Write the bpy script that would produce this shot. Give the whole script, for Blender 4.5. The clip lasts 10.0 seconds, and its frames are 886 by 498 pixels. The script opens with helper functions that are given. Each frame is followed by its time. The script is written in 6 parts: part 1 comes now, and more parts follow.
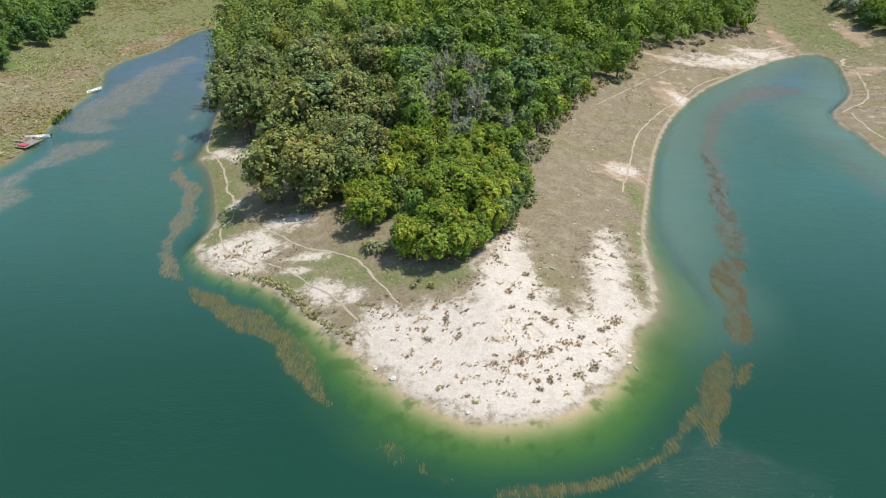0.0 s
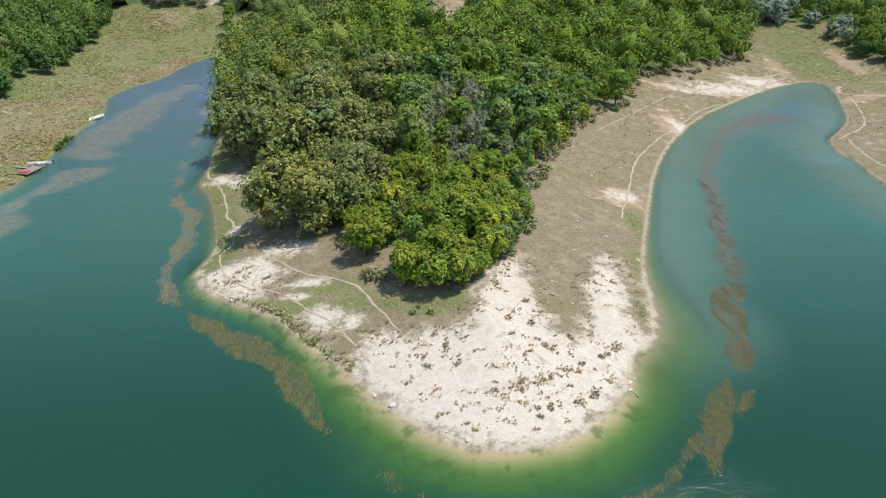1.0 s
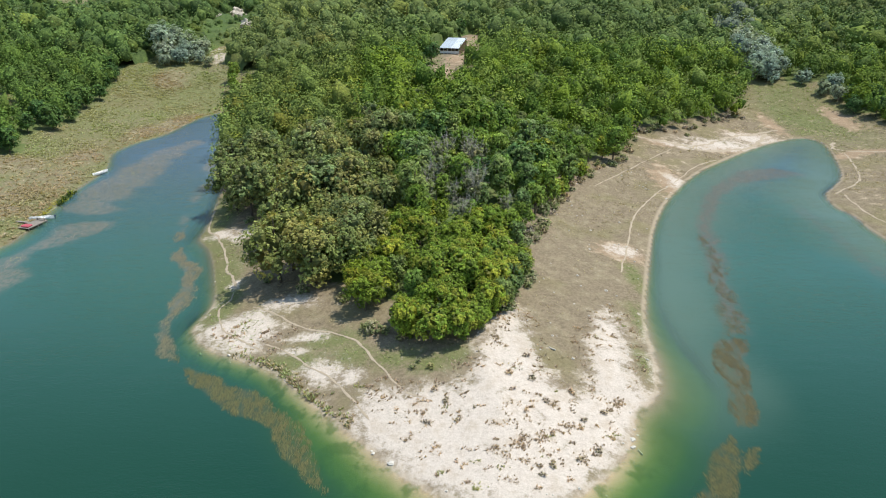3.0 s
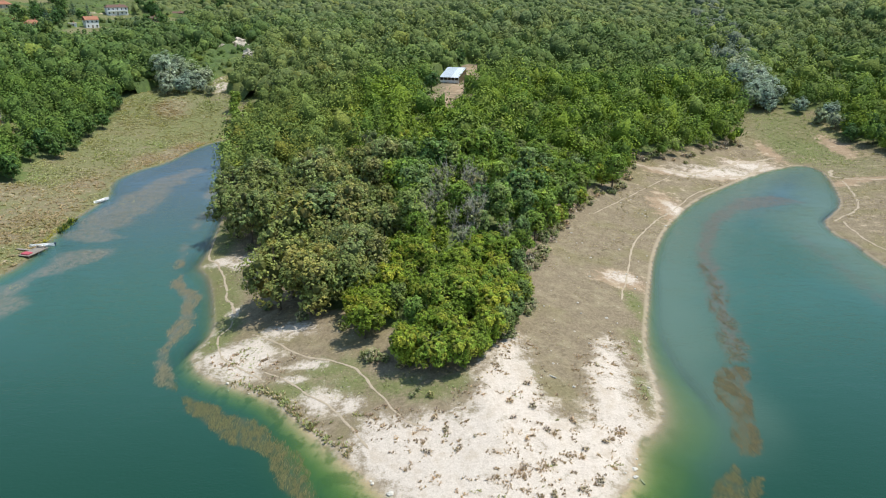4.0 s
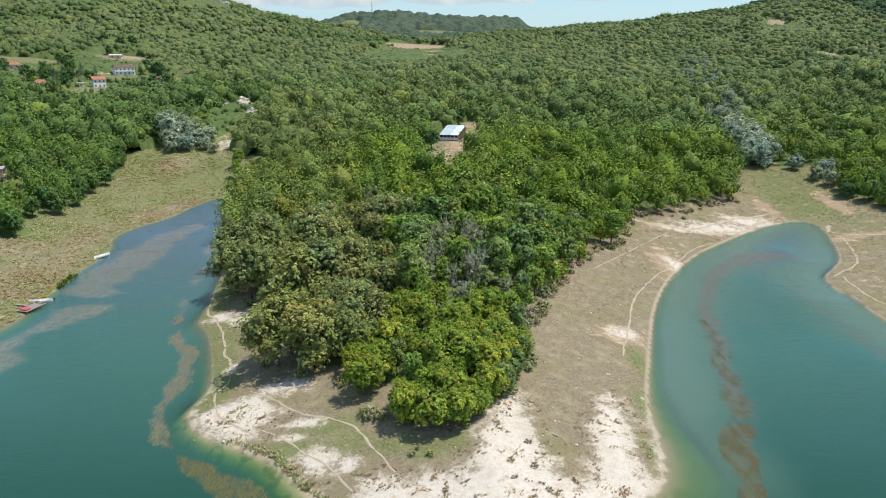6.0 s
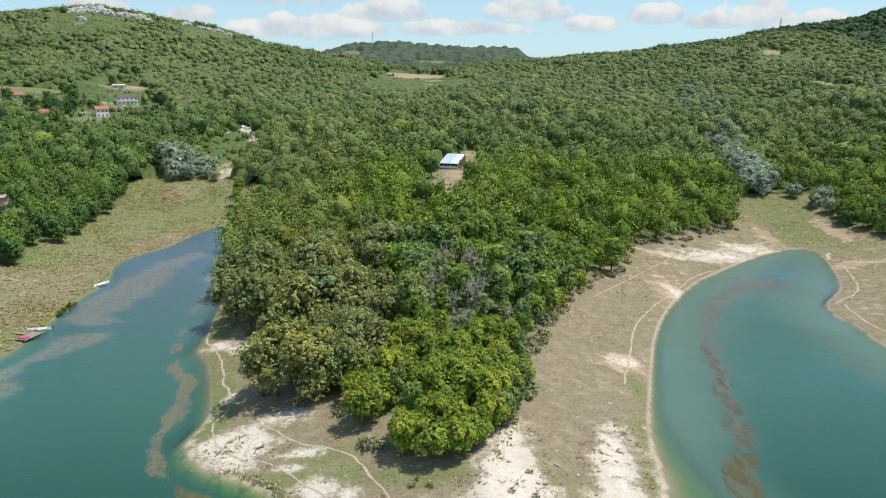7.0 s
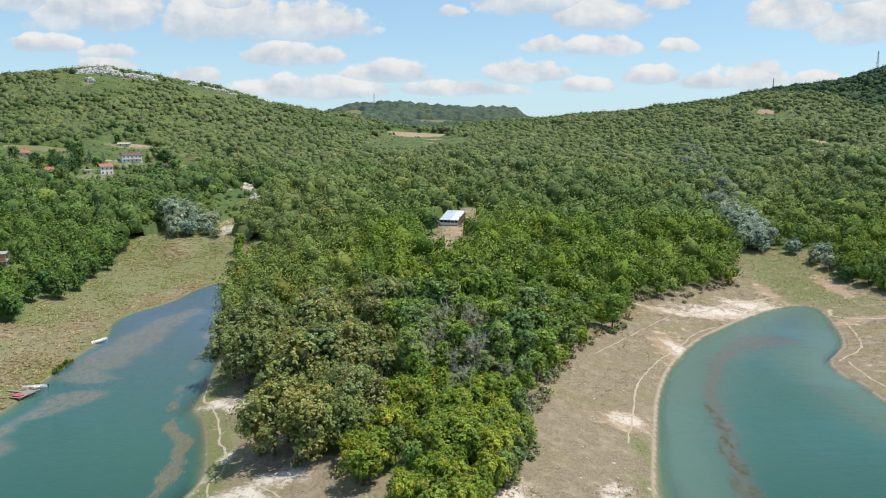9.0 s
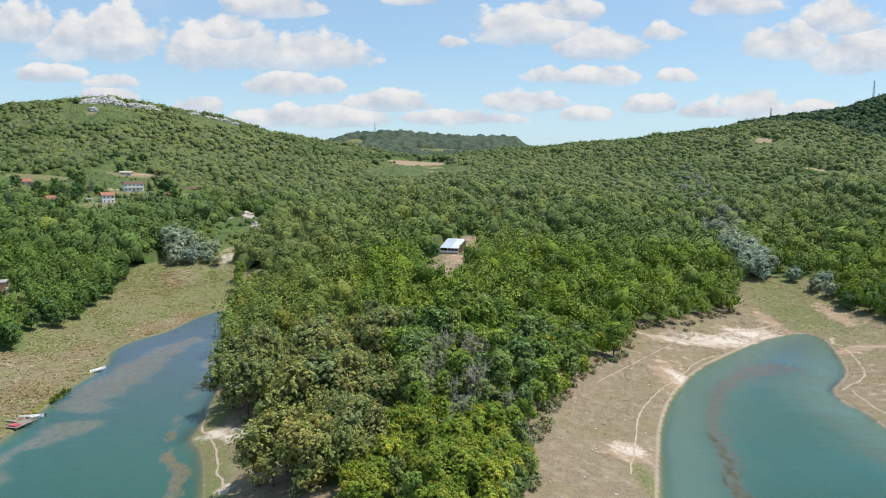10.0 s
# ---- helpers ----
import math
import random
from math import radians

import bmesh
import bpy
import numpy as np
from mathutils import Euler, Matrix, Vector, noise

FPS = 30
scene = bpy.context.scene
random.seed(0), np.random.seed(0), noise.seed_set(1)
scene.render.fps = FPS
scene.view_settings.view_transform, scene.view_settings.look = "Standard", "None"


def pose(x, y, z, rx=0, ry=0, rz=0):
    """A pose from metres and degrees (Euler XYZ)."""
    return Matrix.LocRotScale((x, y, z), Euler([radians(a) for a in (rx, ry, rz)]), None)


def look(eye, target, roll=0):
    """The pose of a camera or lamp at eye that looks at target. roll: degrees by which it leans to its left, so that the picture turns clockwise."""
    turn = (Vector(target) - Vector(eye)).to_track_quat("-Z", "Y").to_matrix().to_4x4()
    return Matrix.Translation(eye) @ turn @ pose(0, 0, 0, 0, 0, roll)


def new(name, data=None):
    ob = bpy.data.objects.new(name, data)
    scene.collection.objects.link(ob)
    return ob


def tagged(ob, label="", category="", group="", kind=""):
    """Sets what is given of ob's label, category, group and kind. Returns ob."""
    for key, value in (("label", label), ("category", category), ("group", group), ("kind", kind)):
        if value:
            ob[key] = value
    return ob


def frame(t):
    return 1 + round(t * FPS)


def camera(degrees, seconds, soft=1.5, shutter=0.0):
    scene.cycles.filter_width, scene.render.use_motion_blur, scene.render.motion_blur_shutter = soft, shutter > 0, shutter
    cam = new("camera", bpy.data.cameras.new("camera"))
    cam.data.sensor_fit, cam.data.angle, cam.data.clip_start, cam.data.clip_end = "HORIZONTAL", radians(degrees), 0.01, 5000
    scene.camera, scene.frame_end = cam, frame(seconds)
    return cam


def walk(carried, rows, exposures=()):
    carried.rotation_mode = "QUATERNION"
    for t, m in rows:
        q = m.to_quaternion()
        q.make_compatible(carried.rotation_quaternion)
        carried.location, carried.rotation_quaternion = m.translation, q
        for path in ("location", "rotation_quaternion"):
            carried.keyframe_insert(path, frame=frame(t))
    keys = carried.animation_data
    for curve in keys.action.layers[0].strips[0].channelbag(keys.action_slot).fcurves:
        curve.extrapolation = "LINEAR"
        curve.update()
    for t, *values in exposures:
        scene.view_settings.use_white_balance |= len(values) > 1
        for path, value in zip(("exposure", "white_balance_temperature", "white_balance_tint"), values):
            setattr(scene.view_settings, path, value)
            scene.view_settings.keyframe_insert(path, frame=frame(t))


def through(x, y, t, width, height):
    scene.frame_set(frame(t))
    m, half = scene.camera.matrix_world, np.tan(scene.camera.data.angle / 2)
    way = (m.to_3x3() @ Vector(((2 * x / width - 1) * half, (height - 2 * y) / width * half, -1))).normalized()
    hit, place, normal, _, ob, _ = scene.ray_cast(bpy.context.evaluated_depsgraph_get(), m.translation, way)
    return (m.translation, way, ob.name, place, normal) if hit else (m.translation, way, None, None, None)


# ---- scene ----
EXPO, SKY, CLOUD = 0.15, 0.115, 0.77
PATH = [
    (0.0, 0.030, -29.360, -0.050), (0.5, 0.018, -28.300, -0.054), (1.0, 0.001, -27.241, -0.049), (1.5, -0.005, -26.170, -0.060),
    (2.0, -0.017, -25.087, -0.050), (2.5, -0.017, -23.955, -0.062), (4.0, -0.033, -20.590, -0.031), (4.5, -0.042, -19.469, -0.017),
    (5.0, -0.035, -18.316, -0.052), (5.5, -0.043, -17.202, -0.032), (7.0, -0.057, -13.800, 0.029), (7.5, -0.059, -12.653, 0.060),
    (8.0, -0.042, -11.487, 0.040), (8.5, -0.047, -10.349, 0.042), (9.0, -0.046, -9.214, 0.039), (9.5, -0.038, -8.083, 0.064),
    (10.0, -0.026, -6.920, 0.075),
]
EYE = (0.0, 0.0, 60.0)
cam = camera(64.53, 10.0, soft=1.05)
walk(cam, [(t, pose(*EYE, 90 + pitch, roll, yaw)) for t, yaw, pitch, roll in PATH],
     exposures=[(0.0, EXPO - 0.07, 6500, 8), (2.5, EXPO - 0.07, 6500, 7), (5.5, EXPO - 0.03, 6500, 6), (8.0, EXPO, 6500, 6), (10.0, EXPO - 0.03, 6500, 10)])

# ---- sun and sky ----
SUN_FROM = Vector((1.0, 0.16, 0.0)).normalized()
SUN_UP = radians(66)
sun_data = bpy.data.lights.new("sun", "SUN")
sun_data.energy, sun_data.angle, sun_data.color = 4.5, radians(0.55), (1.0, 0.95, 0.87)
sun = new("sun", sun_data)
sun_way = Vector((SUN_FROM.x * math.cos(SUN_UP), SUN_FROM.y * math.cos(SUN_UP), math.sin(SUN_UP)))
sun.matrix_world = look(sun_way * 500, (0, 0, 0))

# Cumulus over the far hills: middle (side, height) over the way ahead, and half sizes.
CLOUDS = [
    (-0.590, 0.194, 0.059, 0.029), (-0.466, 0.178, 0.098, 0.036), (-0.309, 0.162, 0.090, 0.034), (-0.297, 0.187, 0.043, 0.023), (-0.176, 0.156, 0.071, 0.027),
    (-0.237, 0.218, 0.074, 0.018), (-0.547, 0.125, 0.051, 0.011), (-0.461, 0.115, 0.038, 0.010), (-0.470, 0.098, 0.044, 0.011), (-0.340, 0.083, 0.036, 0.012),
    (-0.209, 0.110, 0.075, 0.015), (-0.075, 0.087, 0.063, 0.015), (-0.178, 0.066, 0.111, 0.016), (0.013, 0.065, 0.087, 0.011), (0.116, 0.087, 0.055, 0.016),
    (0.203, 0.070, 0.040, 0.011), (0.139, 0.125, 0.032, 0.013), (0.217, 0.165, 0.067, 0.023), (0.222, 0.122, 0.059, 0.013), (0.122, 0.190, 0.078, 0.027),
]
CLOUDS += [
    (0.169, 0.211, 0.048, 0.017), (0.306, 0.181, 0.028, 0.011), (0.324, 0.123, 0.030, 0.010), (0.290, 0.083, 0.041, 0.013), (0.433, 0.083, 0.048, 0.021), (0.370, 0.073, 0.044, 0.011), (0.520, 0.080, 0.038, 0.010), (0.395, 0.218, 0.062, 0.015), (0.483, 0.168, 0.071, 0.024), (0.571, 0.156, 0.057, 0.032), (0.552, 0.202, 0.047, 0.029), (0.013, 0.168, 0.022, 0.008), (-0.042, 0.224, 0.039, 0.007),
]
world = bpy.data.worlds.new("sky")
scene.world = world
world.use_nodes = True
wt = world.node_tree
wt.nodes.clear()


def wnode(kind, **settings):
    n = wt.nodes.new(kind)
    for key, value in settings.items():
        if key == "op":
            n.operation = value
    return n


def wmath(op, a, b=None):
    n = wnode("ShaderNodeMath", op=op)
    for i, v in enumerate((a, b)):
        if v is None:
            continue
        if isinstance(v, (int, float)):
            n.inputs[i].default_value = v
        else:
            wt.links.new(v, n.inputs[i])
    return n.outputs[0]


def build_sky():
    sky = wt.nodes.new("ShaderNodeTexSky")
    sky.sky_type, sky.sun_disc = "NISHITA", False
    sky.sun_elevation, sky.sun_rotation = SUN_UP, math.atan2(SUN_FROM.x, SUN_FROM.y)
    sky.air_density, sky.dust_density, sky.ozone_density = 1.1, 0.3, 2.2
    coord = wt.nodes.new("ShaderNodeTexCoord")
    split = wt.nodes.new("ShaderNodeSeparateXYZ")
    wt.links.new(coord.outputs["Generated"], split.inputs[0])
    # The dome is unrolled to side and height over the larger flat way, so that the clouds go all round.
    ahead = wmath("MAXIMUM", wmath("ABSOLUTE", split.outputs[1]), 0.25)
    flat = wt.nodes.new("ShaderNodeCombineXYZ")
    wt.links.new(wmath("DIVIDE", split.outputs[0], ahead), flat.inputs[0])
    wt.links.new(wmath("DIVIDE", split.outputs[2], ahead), flat.inputs[1])
    best = lift = None
    for cx, cy, rx, ry in CLOUDS:
        sub = wnode("ShaderNodeVectorMath", op="SUBTRACT")
        wt.links.new(flat.outputs[0], sub.inputs[0])
        sub.inputs[1].default_value = (cx, cy - 0.40 * ry, 0)
        scl = wnode("ShaderNodeVectorMath", op="MULTIPLY")
        wt.links.new(sub.outputs[0], scl.inputs[0])
        scl.inputs[1].default_value = (0.86 / rx, 0.62 / ry, 0)
        # flat below, heaped above
        side = wt.nodes.new("ShaderNodeSeparateXYZ")
        wt.links.new(scl.outputs[0], side.inputs[0])
        tall = wmath("MAXIMUM", side.outputs[1], wmath("MULTIPLY", side.outputs[1], -2.3))
        size = wmath("SQRT", wmath("ADD", wmath("POWER", wmath("ABSOLUTE", side.outputs[0]), 2.0), wmath("POWER", tall, 2.0)))
        part_of = wmath("SUBTRACT", 1.0, size)
        if best is None:
            best, lift = part_of, side.outputs[1]
        else:
            wins = wmath("GREATER_THAN", part_of, best)
            lift = wmath("ADD", lift, wmath("MULTIPLY", wins, wmath("SUBTRACT", side.outputs[1], lift)))
            best = wmath("MAXIMUM", best, part_of)
    stretch = wnode("ShaderNodeVectorMath", op="MULTIPLY")
    wt.links.new(flat.outputs[0], stretch.inputs[0])
    stretch.inputs[1].default_value = (1.0, 1.35, 1.0)
    puff = wt.nodes.new("ShaderNodeTexNoise")
    puff.inputs["Scale"].default_value, puff.inputs["Detail"].default_value, puff.inputs["Roughness"].default_value = 19, 8, 0.55
    wt.links.new(stretch.outputs[0], puff.inputs["Vector"])
    veil = wt.nodes.new("ShaderNodeTexNoise")
    veil.inputs["Scale"].default_value, veil.inputs["Detail"].default_value = 5.5, 5
    wt.links.new(stretch.outputs[0], veil.inputs["Vector"])
    edge = wmath("ADD", best, wmath("MULTIPLY", wmath("SUBTRACT", puff.outputs["Fac"], 0.5), 1.7))
    cover = wt.nodes.new("ShaderNodeMapRange")
    cover.interpolation_type = "SMOOTHSTEP"
    cover.inputs["From Min"].default_value, cover.inputs["From Max"].default_value = 0.0, 0.24
    wt.links.new(edge, cover.inputs["Value"])
    high = wt.nodes.new("ShaderNodeMapRange")
    high.interpolation_type = "SMOOTHSTEP"
    high.inputs["From Min"].default_value, high.inputs["From Max"].default_value = 0.52, 0.78
    high.inputs["To Max"].default_value = 0.16
    wt.links.new(veil.outputs["Fac"], high.inputs["Value"])
    low = wt.nodes.new("ShaderNodeMapRange")
    low.interpolation_type = "SMOOTHSTEP"
    low.inputs["From Min"].default_value, low.inputs["From Max"].default_value = 0.17, -0.03
    low.inputs["To Min"].default_value, low.inputs["To Max"].default_value = 0.34, 0.66
    wt.links.new(split.outputs[2], low.inputs["Value"])
    haze = wt.nodes.new("ShaderNodeMix")
    haze.data_type = "RGBA"
    haze.inputs[7].default_value = (0.50, 0.70, 0.88, 1)
    thin = wt.nodes.new("ShaderNodeMapRange")
    thin.inputs["From Min"].default_value, thin.inputs["From Max"].default_value = -0.40, 0.15
    thin.inputs["To Min"].default_value = 0.55
    wt.links.new(lift, thin.inputs["Value"])
    fac = wmath("MAXIMUM", wmath("MULTIPLY", cover.outputs[0], thin.outputs[0]), high.outputs[0])
    # Billows are bright on top and grey below: compare the puffs with those a little higher.
    above = wnode("ShaderNodeVectorMath", op="ADD")
    wt.links.new(stretch.outputs[0], above.inputs[0])
    above.inputs[1].default_value = (0.010, 0.022, 0.0)
    puff_above = wt.nodes.new("ShaderNodeTexNoise")
    puff_above.inputs["Scale"].default_value, puff_above.inputs["Detail"].default_value, puff_above.inputs["Roughness"].default_value = 19, 8, 0.55
    wt.links.new(above.outputs[0], puff_above.inputs["Vector"])
    tone = wt.nodes.new("ShaderNodeValToRGB")
    tone.color_ramp.elements[0].position, tone.color_ramp.elements[0].color = 0.28, (0.66, 0.74, 0.85, 1)
    tone.color_ramp.elements[1].position, tone.color_ramp.elements[1].color = 0.78, (1.0, 1.0, 1.0, 1)
    wt.links.new(wmath("ADD", wmath("ADD", 0.46, wmath("MULTIPLY", lift, 0.30)), wmath("MULTIPLY", wmath("SUBTRACT", puff.outputs["Fac"], puff_above.outputs["Fac"]), 1.3)), tone.inputs[0])
    bright = wnode("ShaderNodeVectorMath", op="SCALE")
    wt.links.new(tone.outputs[0], bright.inputs[0])
    bright.inputs["Scale"].default_value = CLOUD
    clear = wnode("ShaderNodeVectorMath", op="MULTIPLY")
    wt.links.new(sky.outputs[0], clear.inputs[0])
    clear.inputs[1].default_value = (0.86, 1.0, 1.10)
    blue = wnode("ShaderNodeVectorMath", op="SCALE")
    wt.links.new(clear.outputs[0], blue.inputs[0])
    blue.inputs["Scale"].default_value = SKY
    mix = wt.nodes.new("ShaderNodeMix")
    mix.data_type = "RGBA"
    wt.links.new(fac, mix.inputs["Factor"])
    wt.links.new(low.outputs[0], haze.inputs["Factor"])
    wt.links.new(blue.outputs[0], haze.inputs[6])
    wt.links.new(haze.outputs[2], mix.inputs[6])
    wt.links.new(bright.outputs[0], mix.inputs[7])
    back = wt.nodes.new("ShaderNodeBackground")
    wt.links.new(mix.outputs[2], back.inputs[0])
    out = wt.nodes.new("ShaderNodeOutputWorld")
    wt.links.new(back.outputs[0], out.inputs[0])


build_sky()
# ---- plan of the lake ----
LEFT_BANK = [(-900, 20), (-500, 40), (-200, 85), (-125, 112), (-102, 130), (-97.6, 143.5), (-96.8, 149), (-98, 163), (-99.5, 173.5), (-100.5, 185),
             (-100.7, 198), (-101.6, 206.5), (-106.8, 222), (-105, 236), (-99.7, 248), (-96.8, 270), (-93, 282.6), (-88, 285)]
POINT_SHORE = [(-83, 262), (-74, 225.7), (-65.8, 198), (-59.7, 178), (-56.1, 155.6), (-55.4, 148), (-51.6, 142), (-47.8, 133), (-45.1, 125), (-42.6, 116.5),
               (-42.9, 111), (-43.2, 106.8), (-41.6, 103), (-37.1, 98.8), (-31.2, 95.7), (-26, 92.3), (-21.6, 87.7), (-17.5, 83), (-13.8, 79),
               (-10.2, 75), (-6.1, 70.3), (-1.7, 66.6), (2.5, 64.1), (6.6, 63.4), (11.4, 64.1), (15.8, 65.6), (19.9, 68.7), (23.2, 72.6), (25.5, 76.8),
               (27.3, 82), (30.7, 85.5), (32.7, 89.3), (34.2, 95.8), (35.6, 107), (39, 120), (45, 139), (50.7, 156), (59.8, 176), (74.3, 198.6),
               (90.5, 216.4), (107.4, 232), (118, 239.5), (127.5, 243.4)]
RIGHT_BANK = [(130, 234), (121, 207.3), (113.8, 193.4), (103.6, 181), (100.8, 169.8), (101.9, 163.7), (100.9, 149.7), (106, 130), (150, 95),
              (320, 50), (900, -40)]


def spline(points, closed=False, steps=4):
    """A smooth line through the points."""
    p = np.array(points, float)
    n = len(p)
    out = []
    for i in range(n if closed else n - 1):
        a, b, c, d = (p[(i + k) % n] if closed else p[min(max(i + k, 0), n - 1)] for k in (-1, 0, 1, 2))
        for s in np.arange(steps) / steps:
            out.append(0.5 * (2 * b + (c - a) * s + (2 * a - 5 * b + 4 * c - d) * s * s + (3 * b - a - 3 * c + d) * s ** 3))
    if not closed:
        out.append(p[-1])
    return np.array(out)


SHORE = spline(LEFT_BANK + POINT_SHORE + RIGHT_BANK)
LAKE = np.vstack([SHORE, [(900, -520), (-900, -520)]])


def inside(poly, x, y):
    poly = np.asarray(poly, float)
    r = np.zeros(np.shape(x), bool)
    for (x0, y0), (x1, y1) in zip(poly, np.roll(poly, -1, 0)):
        if y0 != y1:
            r ^= ((y0 > y) != (y1 > y)) & (x < (x1 - x0) * (y - y0) / (y1 - y0) + x0)
    return r


def along(line, x, y):
    """Distance to a line, and the share of the way along each segment as an index."""
    line = np.asarray(line, float)
    best, at = np.full(np.shape(x), 1e9), np.zeros(np.shape(x))
    for i, (a, b) in enumerate(zip(line[:-1, :2], line[1:, :2])):
        d = b - a
        s = np.clip(((x - a[0]) * d[0] + (y - a[1]) * d[1]) / (d @ d), 0, 1)
        q = np.hypot(x - a[0] - s * d[0], y - a[1] - s * d[1])
        at = np.where(q < best, i + s, at)
        best = np.minimum(best, q)
    return best, at


def inland(x, y):
    """Metres from the shore: positive on land, negative on the lake."""
    d, _ = along(np.vstack([LAKE, LAKE[:1]]), x, y)
    return np.where(inside(LAKE, x, y), -d, d)


def edge_in(poly, x, y):
    poly = np.asarray(poly, float)
    d, _ = along(np.vstack([poly, poly[:1]]), x, y)
    return np.where(inside(poly, x, y), d, -d)


def step(a, b, v):
    s = np.clip((v - a) / (b - a), 0, 1)
    return s * s * (3 - 2 * s)


_rng = np.random.RandomState(5)
_perm = _rng.rand(256, 256)


def rough(x, y, size, octaves=3):
    """Smooth value noise in 0..1 on the plan."""
    x, y = np.asarray(x, float), np.asarray(y, float)
    total, amp, span = 0.0, 1.0, 0.0
    for o in range(octaves):
        u, v = x / size + 17.3 * o, y / size + 9.1 * o
        i, j = np.floor(u).astype(int), np.floor(v).astype(int)
        f, g = u - i, v - j
        f, g = f * f * (3 - 2 * f), g * g * (3 - 2 * g)
        n = lambda a, b: _perm[a % 256, b % 256]
        total = total + amp * ((n(i, j) * (1 - f) + n(i + 1, j) * f) * (1 - g) + (n(i, j + 1) * (1 - f) + n(i + 1, j + 1) * f) * g)
        span += amp
        amp, size = amp * 0.5, size * 0.5
    return total / span


# Ridges: plan and height of the crest, and how wide each one falls away.
RIDGES = [
    ([(-1500, 820, 112), (-570, 880, 123), (-480, 880, 131), (-405, 885, 137), (-385, 893, 131), (-332, 917, 122), (-287, 940, 117), (-231, 960, 97), (-199, 985, 89), (-170, 1010, 85), (-120, 1230, 58)], 210, 1.5),
    ([(-420, 1980, 70), (-330, 1930, 106), (-230, 1900, 136), (-128, 1900, 140), (0, 1900, 129), (100, 1900, 126), (195, 1900, 121), (235, 1900, 94)], 220, 1.6),
    ([(60, 1230, 64), (154, 1110, 80), (277, 1098, 91), (365, 1096, 100), (419, 1085, 107), (463, 1070, 119), (516, 1055, 125), (589, 1050, 135), (640, 1035, 153), (1000, 1000, 246)], 300, 1.3),
    ([(0, 128, 6), (5, 250, 13), (8, 372, 19), (35, 640, 41), (60, 1000, 60)], 60, 1.6),
]


def height(x, y, sd=None, fine=True):
    """Height of the ground; the lake bed lies below 0."""
    x, y = np.asarray(x, float), np.asarray(y, float)
    sd = inland(x, y) if sd is None else sd
    land = np.maximum(sd, 0)
    left, right = step(-74, -92, x) * step(420, 300, y), step(98, 108, x)
    rise = 5.2 * (1 - left) * (1 - right) + 1.7 * left + 2.4 * right
    bank = rise * (1 - np.exp(-land / 26))
    floor = 0.036 * np.clip(y - 275, 0, 1300) * step(0, 90, land) + bank
    floor = floor + 0.10 * np.clip(-150 - x, 0, 260) * step(20, 120, land) * step(900, 300, y)
    floor = floor + 0.09 * np.clip(x - 175, 0, 400) * step(10, 120, land) * step(1000, 300, y)
    h = np.exp(floor / 7)
    for line, width, power in RIDGES:
        line = np.array(line, float)
        d, at = along(line, x, y)
        crest = np.interp(at, np.arange(len(line)), line[:, 2])
        w = width + (0.22 * np.clip(y - 150, 0, 700) if width == 60 else 0)
        h = h + np.exp(np.clip((crest - floor) / (1 + (d / w) ** 2) ** power + floor, 0, 400) / 7) - np.exp(floor / 7) * 0.999
    h = 7 * np.log(h)
    h = bank + (h - bank) * step(6, 70, land)
    if fine:
        h = h + step(40, 200, land) * step(150, 500, y) * 5 * (rough(x, y, 90) - 0.5)
        h = h + step(1, 10, land) * (0.5 * (rough(x, y, 9) - 0.5) + 0.22 * (rough(x, y, 2.2, 2) - 0.5))
        h = h + step(0.2, 1.2, land) * 0.10 * rough(x, y, 1.1, 2)
    tip = step(122, 82, y) * step(-44, -10, x)
    wide = 2.2 + 5.6 * tip + 2.4 * step(60, 90, y) * step(150, 92, y) * step(20, 34, x) + 2.2 * step(-26, -36, x) * step(190, 150, y)
    wet = np.maximum(-sd, 0) * 10 / wide * (0.9 + 0.3 * (rough(x, y, 17, 2) - 0.5))
    bed = -((0.36 - 0.15 * tip) * wet + 0.40 * np.maximum(wet - 7, 0)) - 0.30 * step(3, 8, wet) * (rough(x, y, 8, 2) - 0.35)
    return np.where(sd >= 0, h, np.maximum(bed, -9))
# ---- materials ----
def material(name):
    m = bpy.data.materials.new(name)
    m.use_nodes = True
    nt = m.node_tree
    nt.nodes.clear()
    out = nt.nodes.new("ShaderNodeOutputMaterial")
    return m, nt, out


